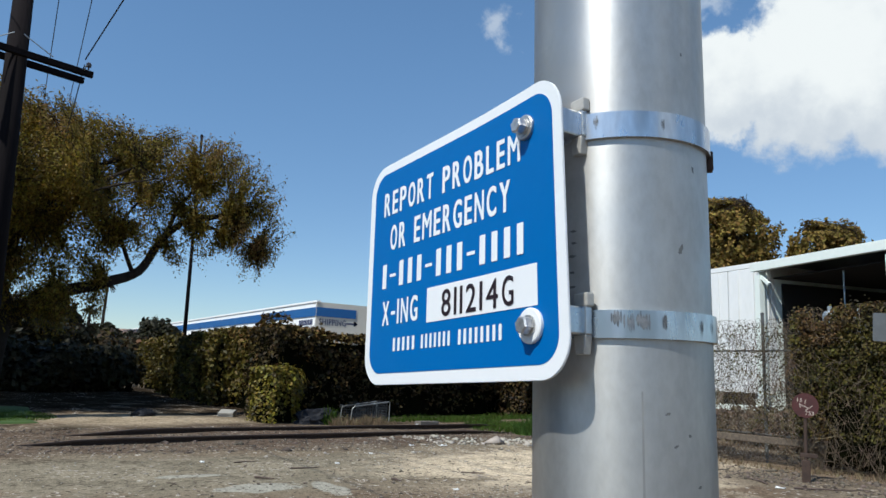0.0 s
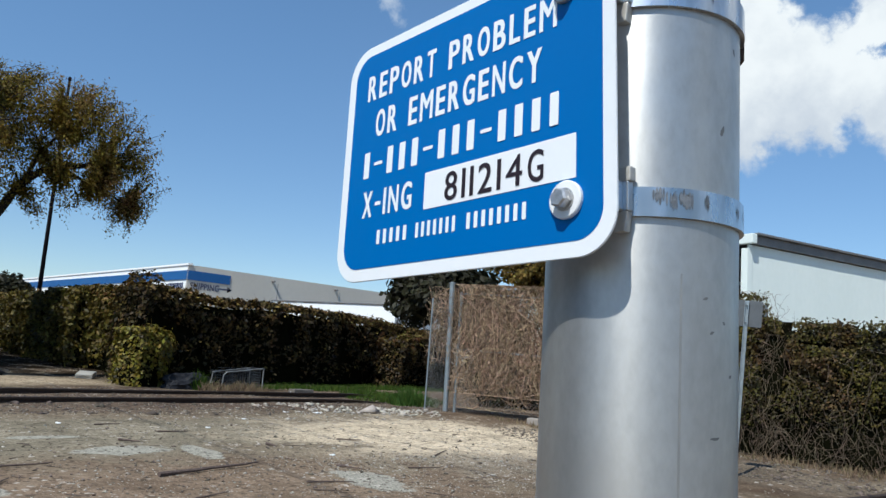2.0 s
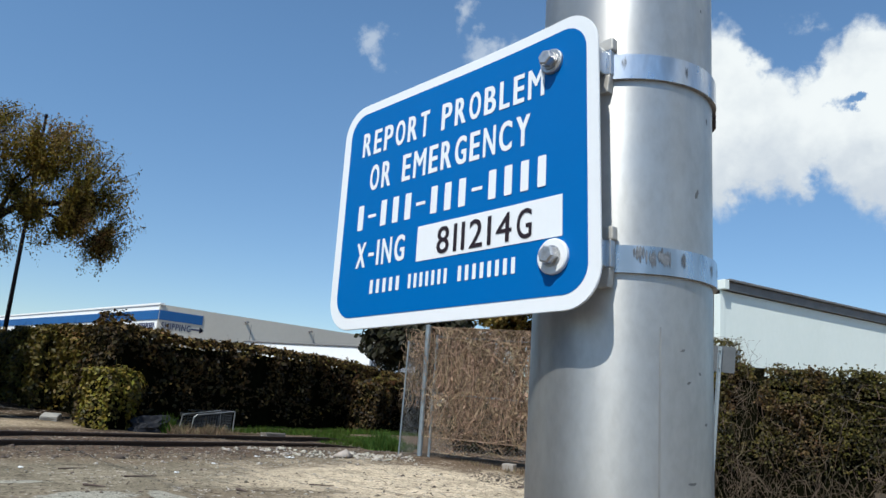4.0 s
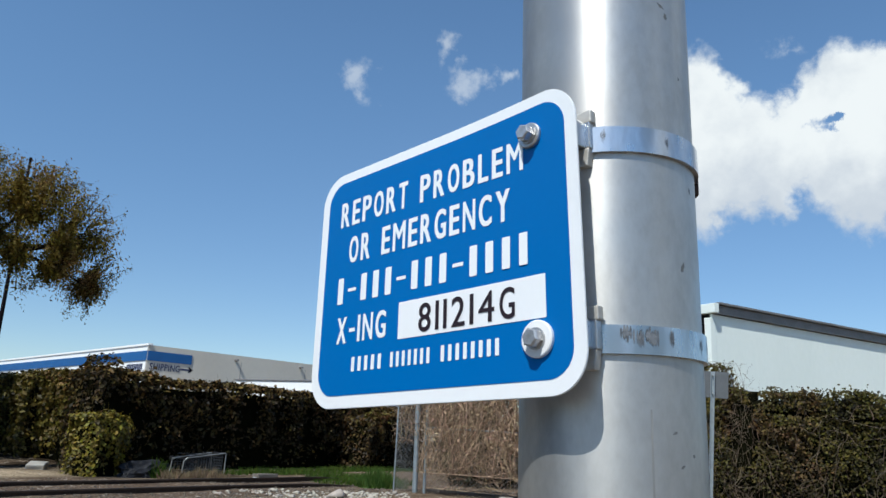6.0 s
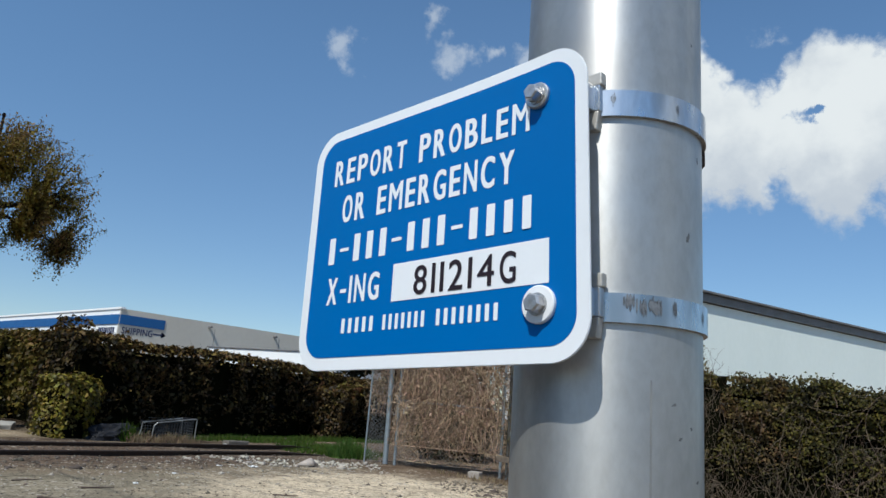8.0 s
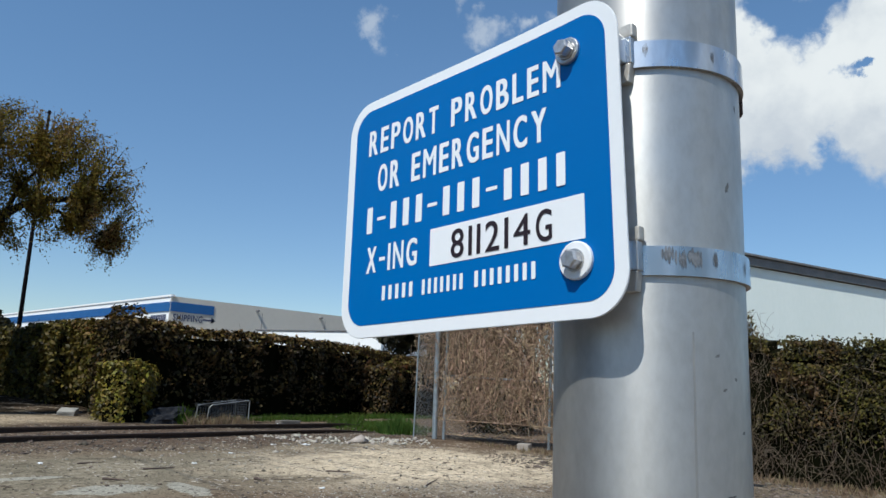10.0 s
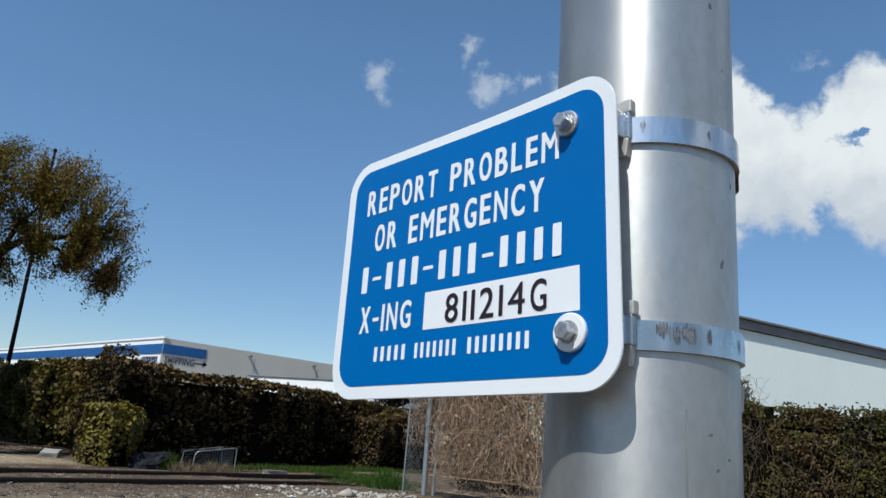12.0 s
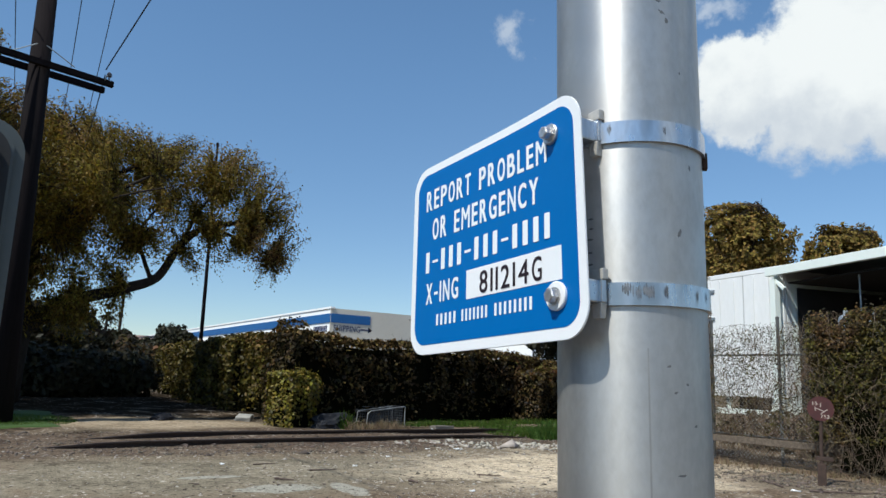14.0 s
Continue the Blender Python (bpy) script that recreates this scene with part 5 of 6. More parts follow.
# ---- small signs by the siding ----
def post_sign():
    s = thing("post_sign", "grey back of a small square sign on a galvanised post", "sign", pose(-3.50, 7.61, 0, 0, 3.2, 24))
    bm = box_bm((0.045, 0.012, 2.02), (0, 0.020, 0.96), 0.002)
    box_bm((0.008, 0.030, 2.02), (-0.0186, 0.0, 0.96), 0.0015, bm=bm)
    box_bm((0.008, 0.030, 2.02), (0.0186, 0.0, 0.96), 0.0015, bm=bm)
    part("channel_post", bm, M_POST, s)
    part("plate", rounded_plate(0.335, 0.30, 0.015, 0.003, (0.0, 1.83), 0.028, 0.0006), M_SIGN_BACK, s, "bare grey sign back")
    for z in (1.73, 1.93):
        part("bolt", tube_bm([(0, -0.02, z), (0, 0.012, z)], 0.008, 6), M_BOLT, s)
    return s


post_sign()


def red_disc():
    s = thing("switch_target", "faded dark red disc target on a rusty switch stand", "sign", pose(-4.90, 8.47, 0, 0, 1.5, 31))
    bm = tube_bm([(0, 0, -0.1), (0, 0, 1.10)], 0.022, 8)
    part("post", bm, M_RUST, s)
    bm = box_bm((0.10, 0.08, 0.30), (0, 0, 0.13), 0.012)
    box_bm((0.20, 0.05, 0.05), (0.03, 0, 0.34), 0.008, bm=bm)
    part("stand", bm, M_RUST, s)
    bm = tube_bm([(0, -0.022, 0.95), (0, -0.030, 0.95)], 0.152, 40)
    part("disc", bm, M_RED, s, "faded red disc")
    pale = M_PALE_STONE
    for i, (x, z, char) in enumerate(((-0.092, 0.990, "1"), (-0.062, 0.990, "5"), (0.000, 0.834, "7"), (0.034, 0.834, "5"), (0.068, 0.834, "3"))):
        lettering("disc_text", char, pale, s, x, x + (0.012 if char == "1" else 0.028), z, z + 0.045, -0.0305, 0.0, 0.0006)
    for x, z, w_, t in ((0.0, 0.995, 0.055, 95), (-0.015, 0.940, 0.11, 22), (0.04, 0.917, 0.10, -38), (-0.06, 0.946, 0.05, 80)):
        o = part("disc_bar", box_bm((w_, 0.0006, 0.008)), pale, s)
        o.matrix_basis = pose(x, -0.0308, z, 0, t, 0)
    return s


red_disc()


# ---- rubbish by the hedge ----
def fallen_cart():
    """A shopping cart lying on its side: wire basket, frame, handle and wheels."""
    c = thing("shopping_cart", "grey wire shopping cart lying on its side", "cart", pose(-14.60, 7.42, ground_height(-14.6, 7.4) + 0.012, 0, 0, 92))
    wires = []
    for k in np.linspace(0, 1, 15):
        x = -0.45 + 0.88 * k
        d = 0.44 - 0.14 * (1 - k)
        for y in (-0.02, 0.50):
            wires.append([(x, y, 0.02), (x, y, 0.02 + d)])
        wires.append([(x, -0.02, 0.02), (x, 0.50, 0.02)])
    for z in np.linspace(0.03, 0.43, 8):
        x0 = -0.45 + 0.1 * (z > 0.3)
        for y in (-0.02, 0.50):
            wires.append([(x0, y, z), (0.45, y, z)])
        wires.append([(0.45, -0.02, z), (0.45, 0.50, z)])
    for y in np.linspace(0, 0.5, 9):
        wires.append([(-0.45, y, 0.02), (0.45, y, 0.02)])
        wires.append([(0.45, y, 0.02), (0.45, y, 0.45)])
    leaf_mesh("basket", *strands(np.array(wires), 0.0058, 4), M_CART, c)
    part("frame", tube_bm([(-0.50, -0.03, 0.02), (-0.47, -0.03, 0.30), (-0.40, -0.03, 0.36), (0.47, -0.03, 0.465), (0.50, -0.03, 0.46), (0.50, -0.03, 0.02)], 0.013, 8), M_WIRE, c)
    part("frame", tube_bm([(-0.48, 0.52, 0.02), (-0.44, 0.52, 0.33), (0.47, 0.52, 0.45), (0.50, 0.52, 0.02)], 0.013, 8), M_WIRE, c)
    part("handle", tube_bm([(0.50, -0.04, 0.455), (0.50, 0.53, 0.455)], 0.016, 8), M_SCRAP, c)
    for x, z in ((0.44, 0.08), (0.44, 0.40), (-0.42, 0.10), (-0.40, 0.32)):
        part("wheel", tube_bm([(x, 0.60, z), (x, 0.63, z)], 0.055, 14), M_TYRE, c)
        part("caster", tube_bm([(x, 0.51, z), (x, 0.61, z)], 0.012, 8), M_WIRE, c)
    return c


fallen_cart()


def slab(name, label, category, x, y, size, turn, mat, lift=0.0, tip=0.0):
    bm = box_bm(size, (0, 0, size[2] / 2), min(size) * 0.12)
    bmesh.ops.subdivide_edges(bm, edges=bm.edges, cuts=1)
    for v in bm.verts:
        v.co += noise.noise_vector(v.co * 6 + Vector((x, y, 0))) * min(size) * 0.18
    ob = part(name, bm, mat)
    ob.matrix_basis = pose(x, y, ground_height(x, y) - 0.02 + lift, tip, 0, turn)
    return tagged(ob, label, category)


slab("concrete_slab", "broken pale concrete slab on the bank", "rubble", -16.5, 4.75, (0.36, 0.22, 0.13), 50, M_CONCRETE, 0.02, 14)
slab("concrete_slab", "broken concrete block beside the rails", "rubble", -14.1, 8.65, (0.55, 0.22, 0.09), 95, M_TIE)
slab("concrete_slab", "pale concrete lump near the gate", "rubble", -8.15, 9.75, (0.22, 0.16, 0.13), 20, M_PALE_STONE)


def rubbish_heap(x, y, seed, label, scale=1.0):
    """A slumped heap of dark plastic sacking."""
    bm = bmesh.new()
    bmesh.ops.create_icosphere(bm, subdivisions=4, radius=1.0)
    for v in bm.verts:
        d = v.co.normalized()
        r = 1 + 0.42 * noise.noise(d * 1.6 + Vector((seed, 0, 0))) + 0.16 * noise.noise(d * 4.5 + Vector((0, seed, 0))) + 0.05 * noise.noise(d * 12)
        v.co = Vector((d.x * 0.28 * r, d.y * 0.55 * r, max(d.z * 0.28 * r, -0.06))) * scale
    ob = part("plastic_sack", bm, M_SCRAP, smooth=False)
    ob.matrix_basis = pose(x, y, ground_height(x, y) + 0.02, 0, 0, 12)
    return tagged(ob, label, "rubbish")


rubbish_heap(-14.35, 6.05, 3, "slumped dark plastic sack at the hedge foot")
rubbish_heap(-16.35, 2.9, 8, "flat dark torn plastic on the sand bank", 0.42)


# ---- trailer, shed and warehouse ----
def box_trailer():
    """White box trailer, its doors to the tracks."""
    t = thing("box_trailer", "white box trailer with closed rear doors", "trailer", pose(-12.15, 15.75, 0, 0, 0, -9))
    L, W, Z0, Z1 = 9.0, 2.44, 1.05, 4.12
    part("body", box_bm((W, L, Z1 - Z0), (W / 2, L / 2 + 0.06, (Z0 + Z1) / 2), 0.03), M_TRAILER, t)
    frame_bm = box_bm((W + 0.02, 0.08, 0.12), (W / 2, 0.0, Z1 - 0.05), 0.01)
    for x in (0.04, W - 0.04):
        box_bm((0.10, 0.08, Z1 - Z0), (x, 0.0, (Z0 + Z1) / 2), 0.01, bm=frame_bm)
    box_bm((W + 0.02, 0.10, 0.16), (W / 2, 0.0, Z0 + 0.02), 0.01, bm=frame_bm)
    part("rear_frame", frame_bm, M_TRAILER, t)
    for x in (0.10, W / 2 + 0.01):
        d = part("door", box_bm((W / 2 - 0.12, 0.04, Z1 - Z0 - 0.24), (x + (W / 2 - 0.12) / 2, -0.02, (Z0 + Z1) / 2), 0.008), M_TRAILER, t)
        for k in (0.30, 0.74):
            u = x + (W / 2 - 0.12) * k
            part("lock_rod", tube_bm([(u, -0.06, Z0 + 0.08), (u, -0.06, Z1 - 0.16)], 0.013, 8), M_TRAILER, d)
        for z in (Z0 + 0.4, Z0 + 1.1, Z1 - 1.15, Z1 - 0.42):
            u = x + 0.03 if x < 1 else x + W / 2 - 0.17
            part("hinge", box_bm((0.22, 0.05, 0.09), (u, -0.055, z), 0.015), M_POST, d)
    bm = box_bm((W * 0.9, 0.12, 0.14), (W / 2, 0.1, 0.62), 0.01)
    for x in (0.5, W - 0.5):
        box_bm((0.10, 0.10, 0.50), (x, 0.1, 0.82), 0.01, bm=bm)
    part("bumper", bm, M_WHITE_WALL, t)
    for x in (0.28, W - 0.28):
        for y in (1.4, 2.7):
            part("wheel", tube_bm([(x - 0.14, y, 0.5), (x - 0.12, y, 0.5), (x + 0.12, y, 0.5), (x + 0.14, y, 0.5)], [0.44, 0.5, 0.5, 0.44], 28), M_TYRE, t)
    part("axle_frame", box_bm((1.1, 5.0, 0.28), (W / 2, 2.9, 0.84), 0.02), M_RUST, t)
    return t


box_trailer()


def open_shed():
    """White metal shed, open to the tracks, dark inside."""
    s = thing("metal_shed", "white sheet-metal shed with an open dark end", "shed", pose(-6.35, 14.2, 0, 0, 0, -15))
    W, L, Z = 3.65, 15.0, 4.05
    # x runs from the near corner (0) to the far corner (-W), y along the shed
    def wall(x):
        bm = bmesh.new()
        n = int(L / 0.30)
        rows = []
        for i in range(n + 1):
            y, bulge = L * i / n, 0.0002 * (1 if i % 2 else -1)
            rows.append([bm.verts.new((x + bulge, y, z)) for z in (0.0, 3.84)] + [bm.verts.new((x + bulge - 0.05, y, z)) for z in (3.84, 0.0)])
        for a, b in zip(rows, rows[1:]):
            for k in range(4):
                bm.faces.new((a[k], b[k], b[(k + 1) % 4], a[(k + 1) % 4]))
        bm.faces.new(rows[0])
        bm.faces.new(list(reversed(rows[-1])))
        bmesh.ops.recalc_face_normals(bm, faces=bm.faces)
        return bm
    part("side_wall", wall(0.0), M_WHITE_WALL, s)
    part("side_wall", wall(-W + 0.05), M_WHITE_WALL, s)
    # near-black back, linings and ceiling: the shade inside is put into their colour
    part("back_wall", box_bm((W, 0.06, 3.7), (-W / 2, L, 1.85)), M_INSIDE_SHADE, s)
    part("lining", box_bm((0.03, L - 0.6, 3.6), (-0.10, L / 2 + 0.3, 1.8)), M_INSIDE_SHADE, s)
    part("lining", box_bm((0.03, L - 0.6, 3.6), (-W + 0.12, L / 2 + 0.3, 1.8)), M_INSIDE_SHADE, s)
    part("ceiling_sheet", box_bm((W - 0.1, L - 0.4, 0.03), (-W / 2, L / 2 + 0.2, 3.72)), M_INSIDE_SHADE, s)
    part("eave_trim", box_bm((0.09, L - 0.06, 0.18), (0.045, L / 2 + 0.05, 3.945), 0.006), M_TRIM, s, "weathered grey eave board")
    part("roof", box_bm((W + 0.28, L - 0.02, 0.05), (-W / 2 + 0.02, L / 2 + 0.06, Z + 0.015), 0.01), M_TRIM, s)
    part("header_beam", box_bm((W + 0.30, 0.14, 0.20), (-W / 2, -0.02, 3.955), 0.01), M_WHITE_WALL, s, "white beam over the opening")
    for x in (-0.06, -W + 0.06):
        part("corner_post", box_bm((0.16, 0.16, 3.76), (x, 0.0, 1.88), 0.01), M_WHITE_WALL, s)
    for x in (-W + 0.06,):
        part("knee_brace", box_bm((0.34, 0.06, 0.08), (x + (0.18 if x < -1 else -0.18), 0.0, 3.62), 0.005, Matrix.Rotation(radians(40 if x < -1 else -40), 4, "Y")), M_WHITE_WALL, s)
    part("hanging_rod", tube_bm([(-1.75, 0.6, 3.7), (-1.75, 0.6, 2.9)], 0.02, 6), M_POST, s)
    return s


open_shed()


def drum(x, y, high, radius, label):
    d = thing("gas_cylinder", label, "cylinder", pose(x, y, 0), "cylinders in front of the shed")
    part("body", tube_bm([(0, 0, 0), (0, 0, high - radius * 0.7), (0, 0, high - radius * 0.25), (0, 0, high)], [radius, radius, radius * 0.85, radius * 0.35], 20), M_POST, d)
    part("neck", tube_bm([(0, 0, high), (0, 0, high + 0.08)], radius * 0.3, 10), M_BOLT, d)
    return d


drum(-7.05, 13.1, 2.62, 0.13, "pale grey upright cylinder standing by the shed")
drum(-6.52, 13.1, 2.55, 0.10, "slim grey upright pipe standing by the shed")
box = box_bm((0.62, 0.35, 2.5), (0, 0, 1.25), 0.02)
tagged(part("equipment_box", box, M_POST), "grey metal equipment box beside the shed", "cabinet").matrix_basis = pose(-5.95, 13.3, 0, 0, 0, -15)


def warehouse():
    """Large white warehouse with a blue stripe; a beige wing runs off along the tracks."""
    b = thing("warehouse", "large white warehouse with a blue stripe and beige wing", "building")
    cx, cy, Z = -59.6, 25.1, 6.98
    part("main_block", box_bm((110.0, 3.9, Z), (cx - 55.0, cy + 1.95 + 0.0, Z / 2)), M_STUCCO_WHITE, b)
    part("wing", box_bm((60.0, 36.0, Z), (cx - 29.98, cy + 3.9 + 18.0, Z / 2)), M_STUCCO_BEIGE, b, "beige stucco wing")
    part("end_wall", box_bm((0.10, 3.94, Z + 0.01), (cx - 0.03, cy + 1.93, (Z + 0.01) / 2)), M_STUCCO_BEIGE, b, "beige stucco end wall")
    part("parapet_cap", box_bm((110.3, 0.4, 0.16), (cx - 55.0, cy + 0.1, Z + 0.06)), M_STUCCO_WHITE, b)
    part("stripe", box_bm((110.0, 0.08, 0.80), (cx - 55.0, cy - 0.042, Z - 0.86)), M_BLUE_STRIPE, b, "blue painted stripe")
    part("stripe", box_bm((0.08, 3.9, 0.80), (cx + 0.042, cy + 1.95, Z - 0.86)), M_BLUE_STRIPE, b, "blue painted stripe")
    o = lettering("wall_text", "SHIPPING", M_NAVY, b, 0, 2.62, 0, 0.56, 0, 0.01, 0.03)
    o.matrix_basis = Matrix.Translation((cx + 0.03, cy + 0.30, 4.98)) @ Matrix.Rotation(radians(90), 4, "Z")
    bm = box_bm((0.03, 0.85, 0.13), (cx + 0.02, cy + 3.40, 5.25))
    part("arrow", bm, M_NAVY, b)
    bm = bmesh.new()
    vs = [bm.verts.new(p) for p in ((cx + 0.03, cy + 3.72, 5.52), (cx + 0.03, cy + 4.15, 5.25), (cx + 0.03, cy + 3.72, 4.98))]
    bmesh.ops.extrude_face_region(bm, geom=[bm.faces.new(vs)])
    part("arrow_head", bm, M_NAVY, b)
    for i in range(9):
        left = cx - 3.7 + 0.36 * i
        part("wall_bar", box_bm((0.24, 0.03, 0.50), (left, cy - 0.02, 5.22)), M_NAVY, b)
    # wall lamps and downpipes on the beige wing
    for y in (33.2, 40.2, 47.5, 55.0):
        part("wall_lamp", box_bm((0.45, 0.22, 0.14), (cx + 0.2, y, 6.55), 0.02), M_TRIM, b)
        part("panel_joint", box_bm((0.02, 0.05, 6.0), (cx + 0.012, y + 0.6, 3.4)), M_TRIM, b)
    for i in range(6):
        part("roof_vent", box_bm((0.5, 0.5, 0.28), (cx - 8 - 9 * i, cy + 2.0, Z + 0.14), 0.05), M_TRIM, b)
    return b


warehouse()


def annex():
    """Low white building in front of the warehouse's wing."""
    a = thing("low_building", "low white flat-roofed building beside the warehouse", "building", pose(-49.9, 33.3, 0, 0, 0, 15.75))
    part("wall", box_bm((13.2, 7.0, 4.55), (0, 3.5, 2.275), 0.02), M_STUCCO_WHITE, a)
    part("roof_edge", box_bm((13.4, 7.2, 0.10), (0, 3.5, 4.62), 0.02), M_TRIM, a, "thin grey roof edge")
    return a


annex()


def far_house(x, y, w_, d, wall_h, roof_h, label):
    h = thing("house", label, "house", pose(x, y, 0, 0, 0, 80))
    part("wall", box_bm((w_, d, wall_h), (0, 0, wall_h / 2)), M_STUCCO_BEIGE, h)
    bm = bmesh.new()
    a, c = w_ / 2 + 0.4, d / 2 + 0.4
    v = [bm.verts.new(p) for p in ((-a, -c, wall_h), (a, -c, wall_h), (a, c, wall_h), (-a, c, wall_h), (-a * 0.8, 0, wall_h + roof_h), (a * 0.8, 0, wall_h + roof_h))]
    for f in ((0, 1, 5, 4), (2, 3, 4, 5), (1, 2, 5), (3, 0, 4), (3, 2, 1, 0)):
        bm.faces.new([v[i] for i in f])
    part("roof", bm, M_ROOF_TILE, h)
    for k in (-0.28, 0.05, 0.32):
        part("window", box_bm((w_ * 0.12, 0.08, 1.2), (w_ * k, -d / 2 - 0.02, wall_h * 0.55)), M_INSIDE_SHADE, h)
    return h


far_house(-96, 11.5, 14, 9, 3.4, 1.6, "far low house with a brown roof")


# ---- trees ----
def tree(name, label, base, trunk, limbs, clumps, seed, leaf_count, leaf_size, mat, droop=0.6, twig_count=900, leaf_long=2.2, rise=1.0):
    """A tree of tapered limbs (lists of points, start radius) and leaf clumps (x, y, z, radius x, radius z)."""
    rng = np.random.default_rng(seed)
    t = thing(name, label, "tree", Matrix.Translation(base) @ Matrix.Diagonal((1, 1, rise, 1)))
    bm = tube_bm(trunk[0], np.linspace(trunk[1], trunk[2], len(trunk[0])), 14)
    part("trunk", bm, M_BARK, t, smooth=True)
    for pts, r in limbs:
        pts = [Vector(p) for p in pts]
        smooth_pts = []
        for i in range(len(pts) - 1):
            p0, p1, p2, p3 = pts[max(i - 1, 0)], pts[i], pts[i + 1], pts[min(i + 2, len(pts) - 1)]
            for u in np.linspace(0, 1, 5, endpoint=False):
                smooth_pts.append(0.5 * ((2 * p1) + (p2 - p0) * u + (2 * p0 - 5 * p1 + 4 * p2 - p3) * u * u + (3 * p1 - p0 - 3 * p2 + p3) * u ** 3) + noise.noise_vector(p1 * 3 + Vector((u, 0, 0))) * 0.06)
        smooth_pts.append(pts[-1])
        part("limb", tube_bm(smooth_pts, np.linspace(r, r * 0.3, len(smooth_pts)), 9), M_BARK, t, smooth=True)
    c = np.array(clumps, float)
    c[:, 3:5] *= np.where(c[:, 1] > 3.9, 1.22, 1.0)[:, None]
    weight = c[:, 3] ** 2 * c[:, 4] * np.where(c[:, 1] > 3.9, 0.70, 1.0)  # the outer bough is thinner
    ends = np.concatenate([np.array([p for pts, _ in limbs for p in pts[1:]])])

    # sprays: each twig hangs from a clump's inside to its skin and carries leaves
    which = rng.choice(len(c), twig_count, p=weight / weight.sum())
    d = rng.normal(size=(twig_count, 3))
    d /= np.linalg.norm(d, axis=1)[:, None]
    r = rng.uniform(0.45, 1.08, twig_count) ** 0.6
    tip = c[which, :3] + d * r[:, None] * c[which][:, [3, 3, 4]]
    near = ends[np.argmin(np.linalg.norm(tip[:, None] - ends[None], axis=2), axis=1)]
    root = tip + (near - tip) * np.minimum(1, 0.9 / (np.linalg.norm(near - tip, axis=1)[:, None] + 1e-6))
    mid = (tip + root) / 2 + rng.normal(size=tip.shape) * 0.08 + (0, 0, 0.10)
    leaf_mesh("twig_spray", *strands(np.stack([root, mid, tip - (0, 0, 0.05)], 1), 0.011), M_BARK, t)
    # a few long twigs tie the sprays to the limbs
    some = rng.choice(twig_count, min(twig_count // 3, 500), replace=False)
    bow = (root[some] + near[some]) / 2 + rng.normal(size=(len(some), 3)) * 0.12 + (0, 0, 0.12)
    leaf_mesh("branchlet_spray", *strands(np.stack([near[some], bow, root[some]], 1), 0.020), M_BARK, t)

    def place(n):
        k = rng.integers(0, twig_count, n)
        u = rng.uniform(0.15, 1.1, n)[:, None]
        p = root[k] + (tip[k] - root[k]) * u + rng.normal(size=(n, 3)) * (0.065, 0.065, 0.05)
        p[:, 2] -= droop * 0.22 * np.abs(rng.normal(size=n))
        return p, (tip[k] - c[which[k], :3]) / c[which[k], 3:4]

    leaf_mesh("crown", *leaves(leaf_count, place, leaf_size, rng, leaf_long, droop), mat, t)
    return t


